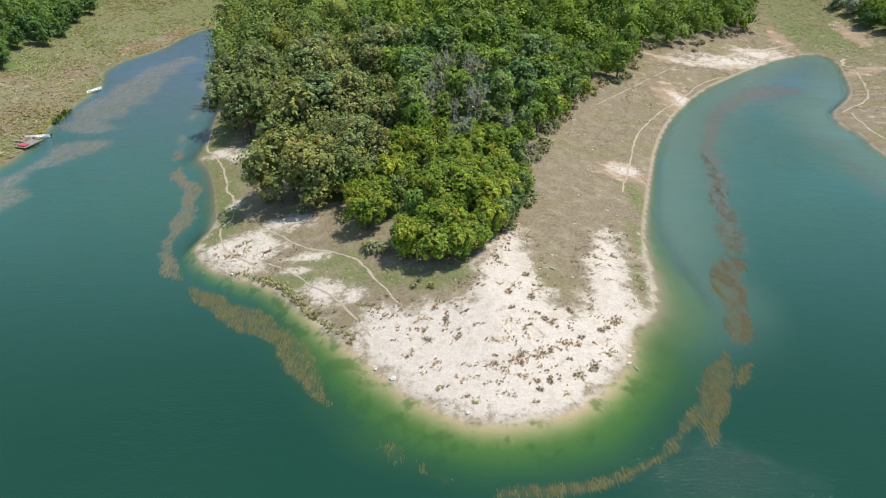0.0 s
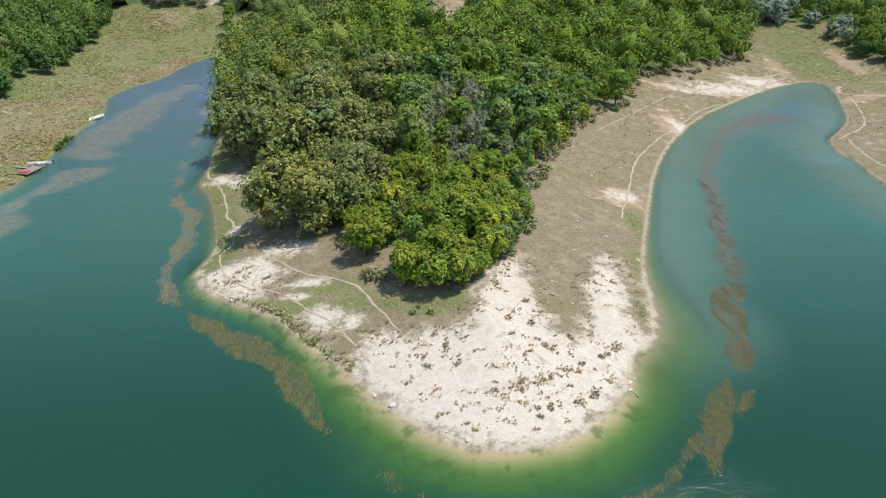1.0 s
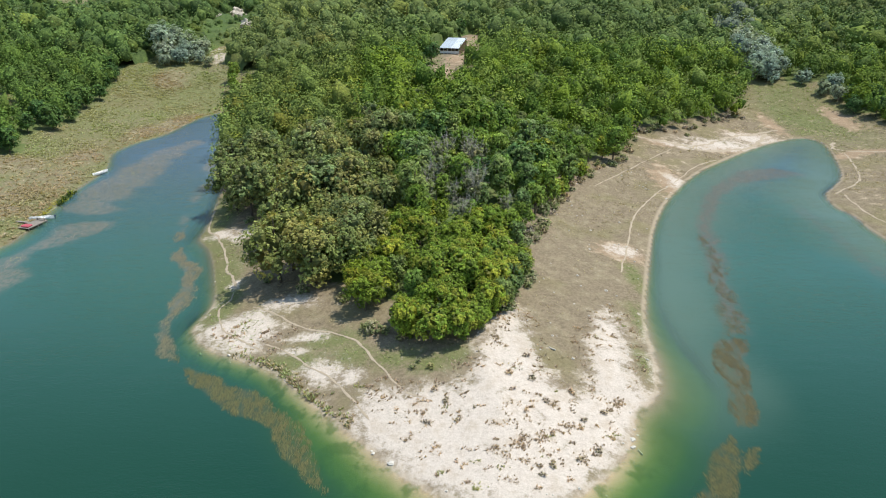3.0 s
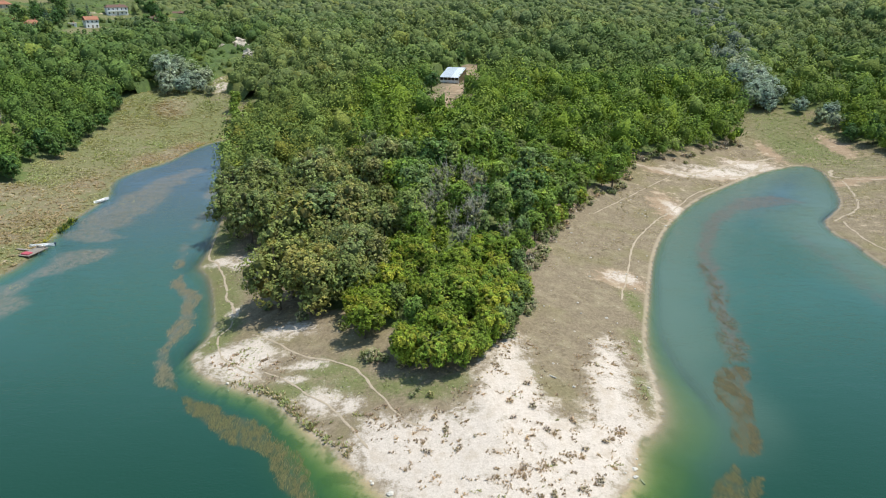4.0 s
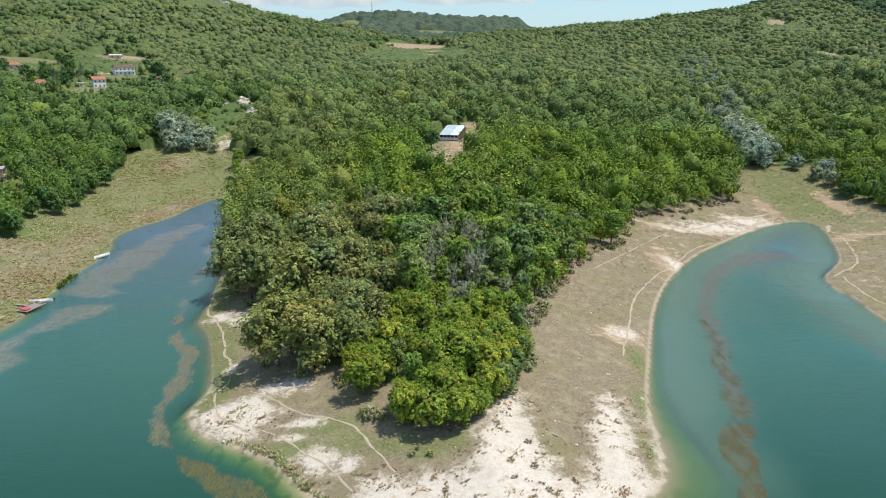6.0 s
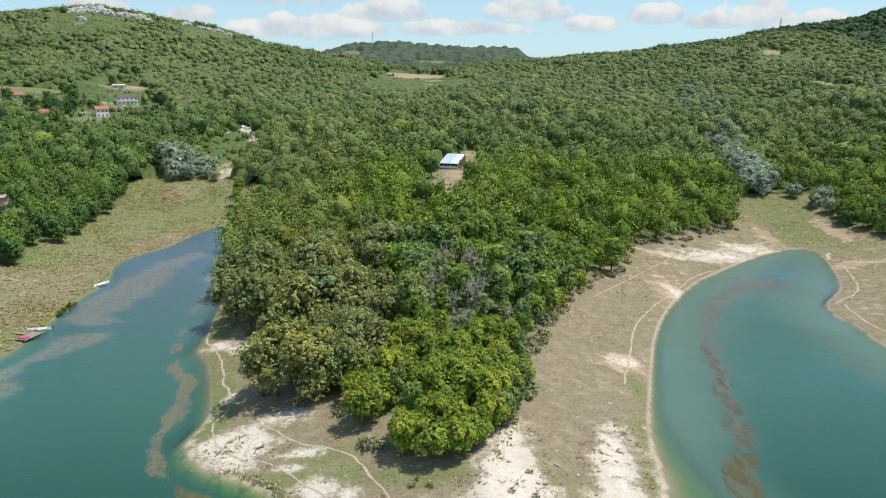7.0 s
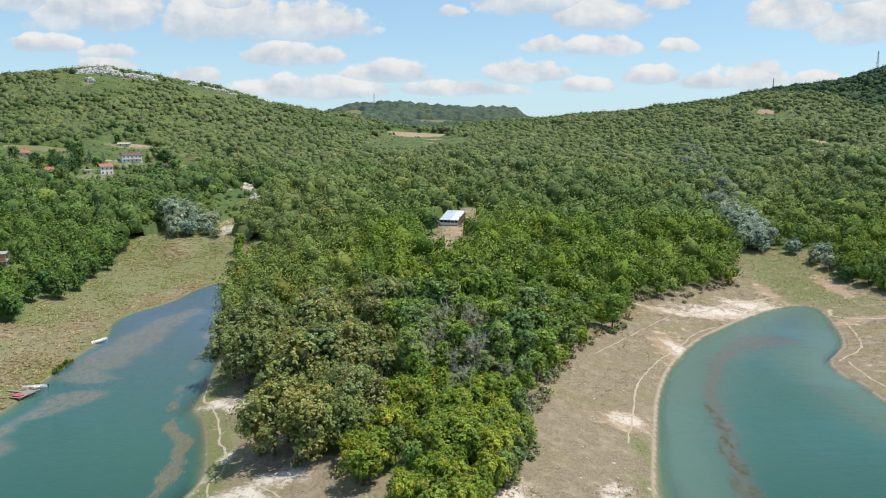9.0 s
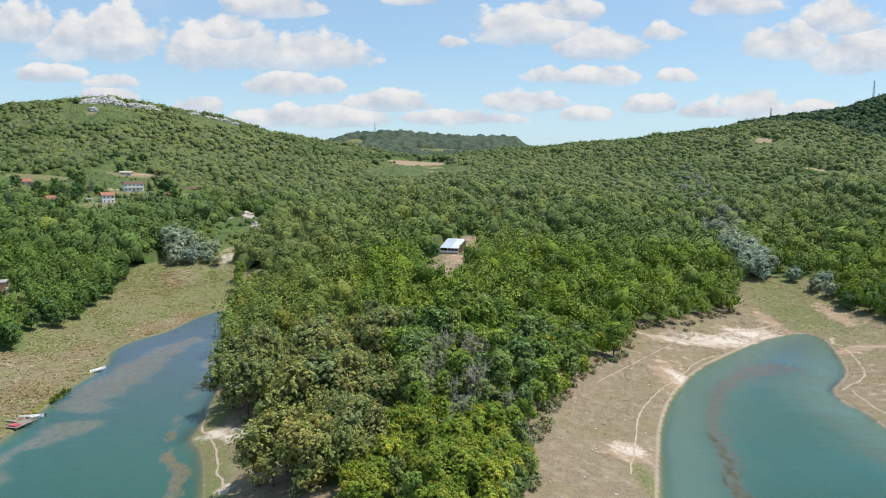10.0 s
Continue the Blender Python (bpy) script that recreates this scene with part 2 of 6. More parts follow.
class Net:
    """Short forms for the nodes of one material."""

    def __init__(self, name):
        self.m, self.nt, self.out = material(name)
        self.pos = self.nt.nodes.new("ShaderNodeNewGeometry").outputs["Position"]

    def put(self, socket, value):
        if isinstance(value, (int, float)):
            socket.default_value = value
        elif isinstance(value, tuple):
            socket.default_value = value if len(value) == 4 or socket.type == "VECTOR" else (*value, 1)
        elif value is not None:
            self.nt.links.new(value, socket)

    def math(self, op, a, b=0.0):
        n = self.nt.nodes.new("ShaderNodeMath")
        n.operation = op
        self.put(n.inputs[0], a), self.put(n.inputs[1], b)
        return n.outputs[0]

    def vec(self, op, a, b):
        n = self.nt.nodes.new("ShaderNodeVectorMath")
        n.operation = op
        self.put(n.inputs[0], a)
        self.put(n.inputs[3] if op == "SCALE" else n.inputs[1], b)
        return n.outputs[0]

    def noise(self, scale, detail=4, rough=0.55, vector=None):
        n = self.nt.nodes.new("ShaderNodeTexNoise")
        n.inputs["Scale"].default_value, n.inputs["Detail"].default_value, n.inputs["Roughness"].default_value = scale, detail, rough
        self.put(n.inputs["Vector"], self.pos if vector is None else vector)
        return n.outputs["Fac"]

    def range(self, v, a, b, c=0.0, d=1.0):
        n = self.nt.nodes.new("ShaderNodeMapRange")
        n.interpolation_type = "SMOOTHSTEP"
        for k, x in zip(("Value", "From Min", "From Max", "To Min", "To Max"), (v, a, b, c, d)):
            self.put(n.inputs[k], x)
        return n.outputs[0]

    def mix(self, fac, a, b, blend="MIX"):
        n = self.nt.nodes.new("ShaderNodeMix")
        n.data_type, n.blend_type = "RGBA", blend
        self.put(n.inputs["Factor"], fac), self.put(n.inputs[6], a), self.put(n.inputs[7], b)
        return n.outputs[2]

    def attribute(self, name):
        n = self.nt.nodes.new("ShaderNodeAttribute")
        n.attribute_name = name
        return n

    def random(self):
        return self.nt.nodes.new("ShaderNodeObjectInfo").outputs["Random"]

    def bump(self, h, strength=0.4, distance=0.1):
        n = self.nt.nodes.new("ShaderNodeBump")
        n.inputs["Strength"].default_value, n.inputs["Distance"].default_value = strength, distance
        self.put(n.inputs["Height"], h)
        return n.outputs[0]

    def surface(self, color, rough=0.8, metal=0.0, normal=None, specular=0.3):
        p = self.nt.nodes.new("ShaderNodeBsdfPrincipled")
        self.put(p.inputs["Base Color"], color), self.put(p.inputs["Roughness"], rough), self.put(p.inputs["Metallic"], metal)
        self.put(p.inputs["Specular IOR Level"], specular), self.put(p.inputs["Normal"], normal)
        self.nt.links.new(p.outputs[0], self.out.inputs[0])
        return self.m


def plain(name, color, rough=0.7, metal=0.0, grain=6.0, depth=0.25, dirt=(0.5, 0.45, 0.4)):
    """A solid colour with grain, blotches and light dirt."""
    n = Net(name)
    fine, broad = n.noise(grain, 5), n.noise(grain * 0.13, 3)
    c = n.mix(n.range(fine, 0.3, 0.75, 0.0, depth), color, tuple(v * 0.55 for v in color))
    c = n.mix(n.range(broad, 0.5, 0.75, 0.0, depth), c, tuple(v * w for v, w in zip(color, dirt)))
    return n.surface(c, rough, metal, n.bump(fine, 0.2, 0.02))


def make_ground():
    n = Net("lake_ground")
    cover = n.attribute("cover")
    parts = n.nt.nodes.new("ShaderNodeSeparateColor")
    n.nt.links.new(cover.outputs["Color"], parts.inputs[0])
    wet = n.attribute("shore").outputs["Fac"]
    n1, n2, n3 = n.noise(0.35, 6, 0.62), n.noise(1.7, 6, 0.68), n.noise(9.0, 4, 0.6)
    broad = n.noise(0.06, 4, 0.55)
    mixed = n.math("ADD", n.math("MULTIPLY", n1, 0.45), n.math("ADD", n.math("MULTIPLY", n2, 0.38), n.math("MULTIPLY", n3, 0.17)))
    # dry grass on brown loam
    dry = n.mix(n.range(n2, 0.35, 0.68), (0.275, 0.220, 0.150), (0.170, 0.134, 0.092))
    dry = n.mix(n.range(n1, 0.45, 0.65, 0, 0.75), dry, (0.30, 0.245, 0.165))
    dry = n.mix(n.range(n3, 0.58, 0.72, 0, 0.5), dry, (0.46, 0.40, 0.31))
    dry = n.mix(n.range(broad, 0.48, 0.64, 0, 0.45), dry, (0.21, 0.19, 0.085))
    # green sward
    green = n.mix(n.range(n2, 0.36, 0.66), (0.190, 0.198, 0.086), (0.140, 0.156, 0.062))
    green = n.mix(n.range(n1, 0.50, 0.70, 0, 0.35), green, (0.225, 0.195, 0.105))
    green = n.mix(n.range(n3, 0.55, 0.75, 0, 0.3), green, (0.27, 0.26, 0.15))
    green = n.mix(n.range(n.noise(0.045, 5, 0.6), 0.46, 0.64, 0, 0.40), green, (0.200, 0.155, 0.088))
    # pale marl and sand
    sand = n.mix(n.range(n2, 0.30, 0.72), (0.665, 0.59, 0.525), (0.56, 0.485, 0.42))
    sand = n.mix(n.range(n3, 0.52, 0.78, 0, 0.45), sand, (0.47, 0.40, 0.33))
    sand = n.mix(n.range(n1, 0.50, 0.66, 0, 0.6), sand, (0.47, 0.385, 0.30))
    sand = n.mix(n.range(n.noise(3.2, 5, 0.7), 0.53, 0.68, 0, 0.6), sand, (0.36, 0.29, 0.235))
    sand = n.mix(n.range(n.noise(0.8, 6, 0.72, n.vec("MULTIPLY", n.pos, (1.0, 0.35, 1.0))), 0.54, 0.66, 0, 0.32), sand, (0.42, 0.345, 0.285))
    # trodden tan earth
    tan = n.mix(n.range(n2, 0.3, 0.7), (0.38, 0.28, 0.19), (0.29, 0.205, 0.135))
    tan = n.mix(n.range(n1, 0.5, 0.7, 0, 0.5), tan, (0.58, 0.48, 0.35))
    pick = lambda v, soft: n.range(n.math("ADD", v, n.math("MULTIPLY", n.math("SUBTRACT", mixed, 0.5), 4.2)), 0.5 - soft, 0.5 + soft)
    c = n.mix(pick(parts.outputs[1], 0.50), dry, green)
    c = n.mix(pick(parts.outputs[2], 0.14), c, tan)
    c = n.mix(pick(parts.outputs[0], 0.30), c, sand)
    fine = n.noise(26, 3, 0.65)
    c = n.mix(n.range(fine, 0.40, 0.62), n.mix(1.0, c, (0.82, 0.81, 0.79), "MULTIPLY"), n.mix(1.0, c, (1.10, 1.10, 1.10), "MULTIPLY"))
    # the strip the lake has lately left is darker and damp
    c = n.mix(n.range(n.math("ADD", wet, n.math("MULTIPLY", n.math("SUBTRACT", n2, 0.5), 0.5)), 0.35, 0.8, 0, 0.6), c, (0.40, 0.33, 0.245))
    under = n.mix(n.range(n1, 0.38, 0.66), (0.105, 0.145, 0.050), (0.140, 0.170, 0.060))
    under = n.mix(n.range(n2, 0.5, 0.75, 0, 0.6), under, (0.13, 0.10, 0.06))
    c = n.mix(n.attribute("wood").outputs["Fac"], c, under)
    bed = n.attribute("bed").outputs["Fac"]
    off = n.math("ADD", n.attribute("off").outputs["Fac"], n.math("MULTIPLY", n.math("SUBTRACT", n1, 0.5), 0.35))
    mud = n.mix(n.range(off, 0.08, 0.48), (0.45, 0.36, 0.255), (0.195, 0.235, 0.090))
    mud = n.mix(n.range(n.noise(0.30, 4), 0.50, 0.62, 0, 0.75), mud, (0.12, 0.165, 0.05))
    apart = n.nt.nodes.new("ShaderNodeSeparateXYZ")
    n.put(apart.inputs[0], n.pos)
    mud = n.mix(n.math("MAXIMUM", n.range(apart.outputs[1], 105, 135), n.math("MULTIPLY", n.range(apart.outputs[0], 22, 33), 0.8)), mud, (0.21, 0.178, 0.132))
    c = n.mix(bed, c, mud)
    h = n.math("ADD", n.math("MULTIPLY", n2, 0.7), n.math("MULTIPLY", n3, 0.3))
    return n.surface(c, 0.95, 0.0, n.bump(h, 0.7, 0.22), 0.12)


def make_water():
    n = Net("lake_water")
    depth = n.attribute("depth").outputs["Fac"]
    cut = n.nt.nodes.new("ShaderNodeCombineColor")
    for i, k in enumerate((0.76, 0.50, 0.98)):
        n.put(cut.inputs[i], n.math("POWER", 2.718, n.math("MULTIPLY", depth, -k)))
    clear = n.nt.nodes.new("ShaderNodeBsdfTransparent")
    n.put(clear.inputs[0], cut.outputs[0])
    # what the water itself scatters back grows with its depth
    rest = n.math("SUBTRACT", 1.0, n.math("POWER", 2.718, n.math("MULTIPLY", depth, -0.8)))
    deep = n.mix(n.range(n.noise(0.012, 3), 0.35, 0.65), (0.0080, 0.046, 0.028), (0.0098, 0.051, 0.032))
    # the sheltered arms are milkier than the open lake
    apart = n.nt.nodes.new("ShaderNodeSeparateXYZ")
    n.put(apart.inputs[0], n.pos)
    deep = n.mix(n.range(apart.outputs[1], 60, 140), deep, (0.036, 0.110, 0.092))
    # towards their far ends a blue sky reflection is painted into the body colour
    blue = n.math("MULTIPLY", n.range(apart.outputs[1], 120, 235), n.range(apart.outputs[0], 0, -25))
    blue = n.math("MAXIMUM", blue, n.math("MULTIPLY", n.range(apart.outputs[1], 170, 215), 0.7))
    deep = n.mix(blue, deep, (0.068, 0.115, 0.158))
    deep = n.mix(n.attribute("milky").outputs["Fac"], deep, (0.092, 0.148, 0.112))
    deep = n.mix(n.attribute("algae").outputs["Fac"], deep, (0.031, 0.082, 0.030))
    # thickets of weed below the surface show through it
    weeds = n.math("MULTIPLY", n.attribute("weeds").outputs["Fac"], n.range(n.noise(0.9, 5, 0.7, n.vec("MULTIPLY", n.pos, (1.0, 0.5, 1.0))), 0.32, 0.64, 0.40, 1.0))
    brown = n.mix(n.range(apart.outputs[0], -52, -42), (0.195, 0.172, 0.138), (0.115, 0.098, 0.045))
    brown = n.mix(n.range(apart.outputs[0], 40, 56), brown, (0.128, 0.100, 0.082))
    deep = n.mix(n.math("MULTIPLY", n.range(weeds, 0.05, 0.9, 0.0, 0.76), n.range(n.math("ABSOLUTE", apart.outputs[0]), 30, 60, 0.70, 1.0)), deep, brown)
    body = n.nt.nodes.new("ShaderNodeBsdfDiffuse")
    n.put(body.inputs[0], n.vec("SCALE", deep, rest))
    both = n.nt.nodes.new("ShaderNodeAddShader")
    n.put(both.inputs[0], clear.outputs[0]), n.put(both.inputs[1], body.outputs[0])
    flat = n.vec("MULTIPLY", n.pos, (0.55, 1.0, 1.0))
    small, large = n.noise(2.6, 3, 0.6, flat), n.noise(0.45, 3, 0.5, flat)
    calm = n.range(n.noise(0.02, 3), 0.38, 0.62, 0.25, 1.0)
    h = n.math("MULTIPLY", n.math("ADD", small, n.math("MULTIPLY", large, 1.6)), calm)
    ripple = n.bump(h, 1.0, 0.15)
    gloss = n.nt.nodes.new("ShaderNodeBsdfGlossy")
    gloss.inputs["Roughness"].default_value = 0.10
    n.put(gloss.inputs["Normal"], ripple)
    fres = n.nt.nodes.new("ShaderNodeFresnel")
    fres.inputs["IOR"].default_value = 1.38
    n.put(fres.inputs["Normal"], ripple)
    top = n.nt.nodes.new("ShaderNodeMixShader")
    n.put(top.inputs[0], fres.outputs[0]), n.put(top.inputs[1], both.outputs[0]), n.put(top.inputs[2], gloss.outputs[0])
    n.nt.links.new(top.outputs[0], n.out.inputs[0])
    return n.m


def make_leaves(name, through=0.20, vary=True):
    """Foliage: the colour of each spray of leaves is on the mesh; whole trees differ a little."""
    n = Net(name)
    c = n.attribute("tint").outputs["Color"]
    if vary:
        r = n.random()
        c = n.mix(n.range(r, 0.0, 1.0, 0.0, 0.8), c, n.mix(1.0, c, (1.20, 1.06, 0.78), "MULTIPLY"))
        c = n.mix(n.range(n.math("FRACT", n.math("MULTIPLY", r, 7.31)), 0.0, 1.0, 0.0, 0.8), c, n.mix(1.0, c, (0.68, 0.80, 0.80), "MULTIPLY"))
    p = n.nt.nodes.new("ShaderNodeBsdfPrincipled")
    n.put(p.inputs["Base Color"], c)
    p.inputs["Roughness"].default_value, p.inputs["Specular IOR Level"].default_value = 0.5, 0.16
    t = n.nt.nodes.new("ShaderNodeBsdfTranslucent")
    n.put(t.inputs[0], n.mix(1.0, c, (1.25, 1.35, 0.6), "MULTIPLY"))
    s = n.nt.nodes.new("ShaderNodeMixShader")
    s.inputs[0].default_value = through
    n.put(s.inputs[1], p.outputs[0]), n.put(s.inputs[2], t.outputs[0])
    n.nt.links.new(s.outputs[0], n.out.inputs[0])
    return n.m


def make_canopy(name, relief=1.0):
    """Crowns seen from afar: leaf tufts as relief and as small changes of colour."""
    n = Net(name)
    c = n.attribute("tint").outputs["Color"]
    tuft, leaf = n.noise(0.9, 4, 0.62), n.noise(2.6, 4, 0.65)
    c = n.mix(n.range(leaf, 0.36, 0.66), n.mix(1.0, c, (0.74, 0.78, 0.80), "MULTIPLY"), n.mix(1.0, c, (1.24, 1.20, 1.12), "MULTIPLY"))
    lump = n.noise(0.32, 3, 0.6)
    c = n.mix(n.range(lump, 0.38, 0.62), n.mix(1.0, c, (0.86, 0.88, 0.90), "MULTIPLY"), n.mix(1.0, c, (1.12, 1.10, 1.04), "MULTIPLY"))
    bump = n.bump(n.math("ADD", n.math("MULTIPLY", lump, 1.6), n.math("ADD", n.math("MULTIPLY", tuft, 0.7), n.math("MULTIPLY", leaf, 0.3))), relief, 0.9)
    p = n.nt.nodes.new("ShaderNodeBsdfPrincipled")
    n.put(p.inputs["Base Color"], c), n.put(p.inputs["Normal"], bump)
    p.inputs["Roughness"].default_value, p.inputs["Specular IOR Level"].default_value = 0.7, 0.1
    n.nt.links.new(p.outputs[0], n.out.inputs[0])
    return n.m


GROUND, WATER = make_ground(), make_water()
LEAVES, GRASS = make_leaves("leaves"), make_leaves("dry_stalks", 0.40, False)
CANOPY, FAR_CANOPY = make_canopy("canopy", 0.8), make_canopy("far_canopy", 0.25)
WEED = make_leaves("weed", 0.2, False)
BARK = plain("bark", (0.13, 0.10, 0.075), 0.9, grain=9, depth=0.6)
DEAD = plain("dead_bark", (0.62, 0.55, 0.48), 0.9, grain=9, depth=0.4)
ROCK = plain("grey_limestone", (0.50, 0.48, 0.44), 0.9, grain=1.2, depth=0.5)
STONE = plain("pale_stone", (0.56, 0.52, 0.46), 0.9, grain=4, depth=0.3)
TRACK = plain("trodden_earth", (0.43, 0.35, 0.26), 0.95, grain=2.5, depth=0.3)

# ---- meshes from arrays ----
ICO_V, ICO_F = [], []


def _ico(level=1):
    bm = bmesh.new()
    bmesh.ops.create_icosphere(bm, subdivisions=level, radius=1.0)
    v = np.array([x.co[:] for x in bm.verts])
    f = np.array([[x.index for x in q.verts] for q in bm.faces])
    bm.free()
    return v, f


ICO_V, ICO_F = _ico()
DOMES = {k: _ico(k) for k in (1, 2)}


def mesh_of(name, verts, tris, mat, tint=None, smooth=False, extra=()):
    """A mesh from an array of corners and an array of triangles (or quads)."""
    verts, tris = np.asarray(verts, np.float32), np.asarray(tris, np.int32)
    k = tris.shape[1]
    me = bpy.data.meshes.new(name)
    me.vertices.add(len(verts))
    me.vertices.foreach_set("co", verts.ravel())
    me.loops.add(tris.size)
    me.loops.foreach_set("vertex_index", tris.ravel())
    me.polygons.add(len(tris))
    me.polygons.foreach_set("loop_start", np.arange(0, tris.size, k, dtype=np.int32))
    me.polygons.foreach_set("loop_total", np.full(len(tris), k, np.int32))
    me.polygons.foreach_set("use_smooth", np.full(len(tris), smooth))
    if tint is not None:
        a = me.attributes.new("tint", "FLOAT_COLOR", "POINT")
        a.data.foreach_set("color", np.hstack([tint, np.ones((len(tint), 1))]).astype(np.float32).ravel())
    for key, values in extra:
        a = me.attributes.new(key, "FLOAT", "POINT")
        a.data.foreach_set("value", np.asarray(values, np.float32))
    me.materials.append(mat)
    me.update(calc_edges=True)
    return me


def part(name, bm, mat, parent=None, label=""):
    """Links a bmesh as one mesh object, under a thing where there is one."""
    me = bpy.data.meshes.new(name)
    bmesh.ops.recalc_face_normals(bm, faces=bm.faces)
    bm.to_mesh(me)
    bm.free()
    me.materials.append(mat)
    ob = new(name, me)
    ob.parent = parent
    if label:
        ob["label"] = label
    return ob


def thing(name, label, category, at=None, group=""):
    ob = new(name)
    ob.empty_display_size = 0.2
    if at is not None:
        ob.matrix_world = at
    return tagged(ob, label, category, group)


def box(bm, x0, y0, z0, x1, y1, z1, bevel=0.0):
    m = Matrix.Translation(((x0 + x1) / 2, (y0 + y1) / 2, (z0 + z1) / 2)) @ Matrix.Diagonal((abs(x1 - x0), abs(y1 - y0), abs(z1 - z0), 1))
    made = bmesh.ops.create_cube(bm, size=1, matrix=m)
    if bevel:
        edges = list({e for v in made["verts"] for e in v.link_edges})
        bmesh.ops.bevel(bm, geom=edges, offset=bevel, segments=1, affect="EDGES")
    return bm


def tube(bm, a, b, ra, rb, n=6):
    a, b = Vector(a), Vector(b)
    q = (b - a).to_track_quat("Z", "Y")
    rings = [[bm.verts.new(p + q @ Vector((math.cos(i * math.tau / n) * r, math.sin(i * math.tau / n) * r, 0))) for i in range(n)] for p, r in ((a, ra), (b, rb))]
    for i in range(n):
        bm.faces.new((rings[0][i], rings[0][(i + 1) % n], rings[1][(i + 1) % n], rings[1][i]))
    bm.faces.new(rings[1]), bm.faces.new(rings[0][::-1])


# ---- ground and water ----
def lines(stops):
    """Grid lines: (from, to, spacing) one after another."""
    out = []
    for a, b, s in stops:
        out.extend(np.linspace(a, b, max(int(round((b - a) / s)), 1), endpoint=False))
    return np.array(out + [stops[-1][1]])


GX = lines([(-4000, -1200, 350), (-1200, -420, 26), (-420, -135, 7), (-135, -62, 1.2), (-62, 60, 0.85), (60, 150, 1.25), (150, 420, 7), (420, 1200, 26), (1200, 4000, 350)])
GY = lines([(-4000, -700, 400), (-700, 20, 40), (20, 58, 3), (58, 150, 0.85), (150, 290, 1.25), (290, 520, 5), (520, 1200, 12), (1200, 2200, 25), (2200, 4500, 300)])
MX, MY = np.meshgrid(GX, GY)
SD = inland(MX, MY)
HZ = height(MX, MY, SD)


def ground_z(x, y):
    """Height of the ground sheet itself."""
    x, y = np.asarray(x, float), np.asarray(y, float)
    i, j = np.clip(np.searchsorted(GX, x) - 1, 0, len(GX) - 2), np.clip(np.searchsorted(GY, y) - 1, 0, len(GY) - 2)
    f, g = (x - GX[i]) / (GX[i + 1] - GX[i]), (y - GY[j]) / (GY[j + 1] - GY[j])
    return (HZ[j, i] * (1 - f) + HZ[j, i + 1] * f) * (1 - g) + (HZ[j + 1, i] * (1 - f) + HZ[j + 1, i + 1] * f) * g


def near(x, y, spots):
    """How far inside the nearest of the round spots (x, y, rx, ry): 1 in the middle, 0 at the rim."""
    r = np.full(np.shape(x), -9.0)
    for a, b, rx, ry in spots:
        r = np.maximum(r, 1 - np.hypot((x - a) / rx, (y - b) / ry))
    return r


WHITE = [(-12.5, 78.5), (-11.9, 85), (-10, 87.2), (-5.7, 85), (-2, 86), (1.3, 86), (4.2, 86.2), (5.6, 94), (7.7, 98.7), (11.9, 108.3), (13.1, 104), (13.7, 97.8),
         (14.5, 92.5), (17.2, 86.2), (18.8, 84.5), (21.4, 86.2), (23.5, 93), (23.7, 98), (26.8, 108), (30.4, 112), (30.2, 105), (29.6, 98), (28.8, 89.7), (30, 85.9),
         (26.5, 79), (23.7, 73.5), (19.6, 69), (15.5, 65.6), (6.8, 63.5), (-2, 67.3), (-7, 72)]
WHITE_LEFT = [(-42.5, 105.8), (-39.4, 107.3), (-35.5, 109.7), (-31.6, 110.6), (-28.8, 106.6), (-27, 102.6), (-29.3, 99.8), (-31.8, 98), (-36.8, 99.4)]
WHITE_SPOTS = [(95, 229, 19, 6.5), (108, 240, 12, 7), (79, 223.6, 12, 3), (-27.5, 112, 6, 3.2), (-18.3, 91.4, 4.6, 3.6), (-50, 149, 4.6, 3.4), (-45, 147, 4.2, 4.6), (-40, 123, 1.8, 3), (38.5, 139, 4.6, 3),
               (66, 190, 3.5, 7), (-22, 101, 5, 1.6), (-14, 90, 3, 2.4), (-24, 97.5, 3, 1.2),
               (-134.7, 444, 3.5, 7), (-128, 460, 4.5, 11), (-111.5, 419, 4.5, 8), (-112, 362, 4, 8), (-108, 350, 5, 10)]
TAN_SPOTS = [(38, 138, 7, 6), (94, 227, 18, 8), (108, 241, 14, 8), (64, 190, 7, 18), (72, 223, 10, 4), (128, 219, 8, 5), (6, 310, 6, 16), (1, 285, 6, 16), (12, 342, 7, 18), (18, 365, 8, 10), (-32, 912, 52, 46), (-14, 812, 12, 20), (-12, 850, 16, 14), (0, 868, 10, 12),
             (-284, 650, 26, 12), (406, 896, 14, 22), (370, 708, 14, 34), (-12, 860, 18, 22), (138, 222, 12, 4), (122, 258, 4, 16), (148, 260, 5, 18)]
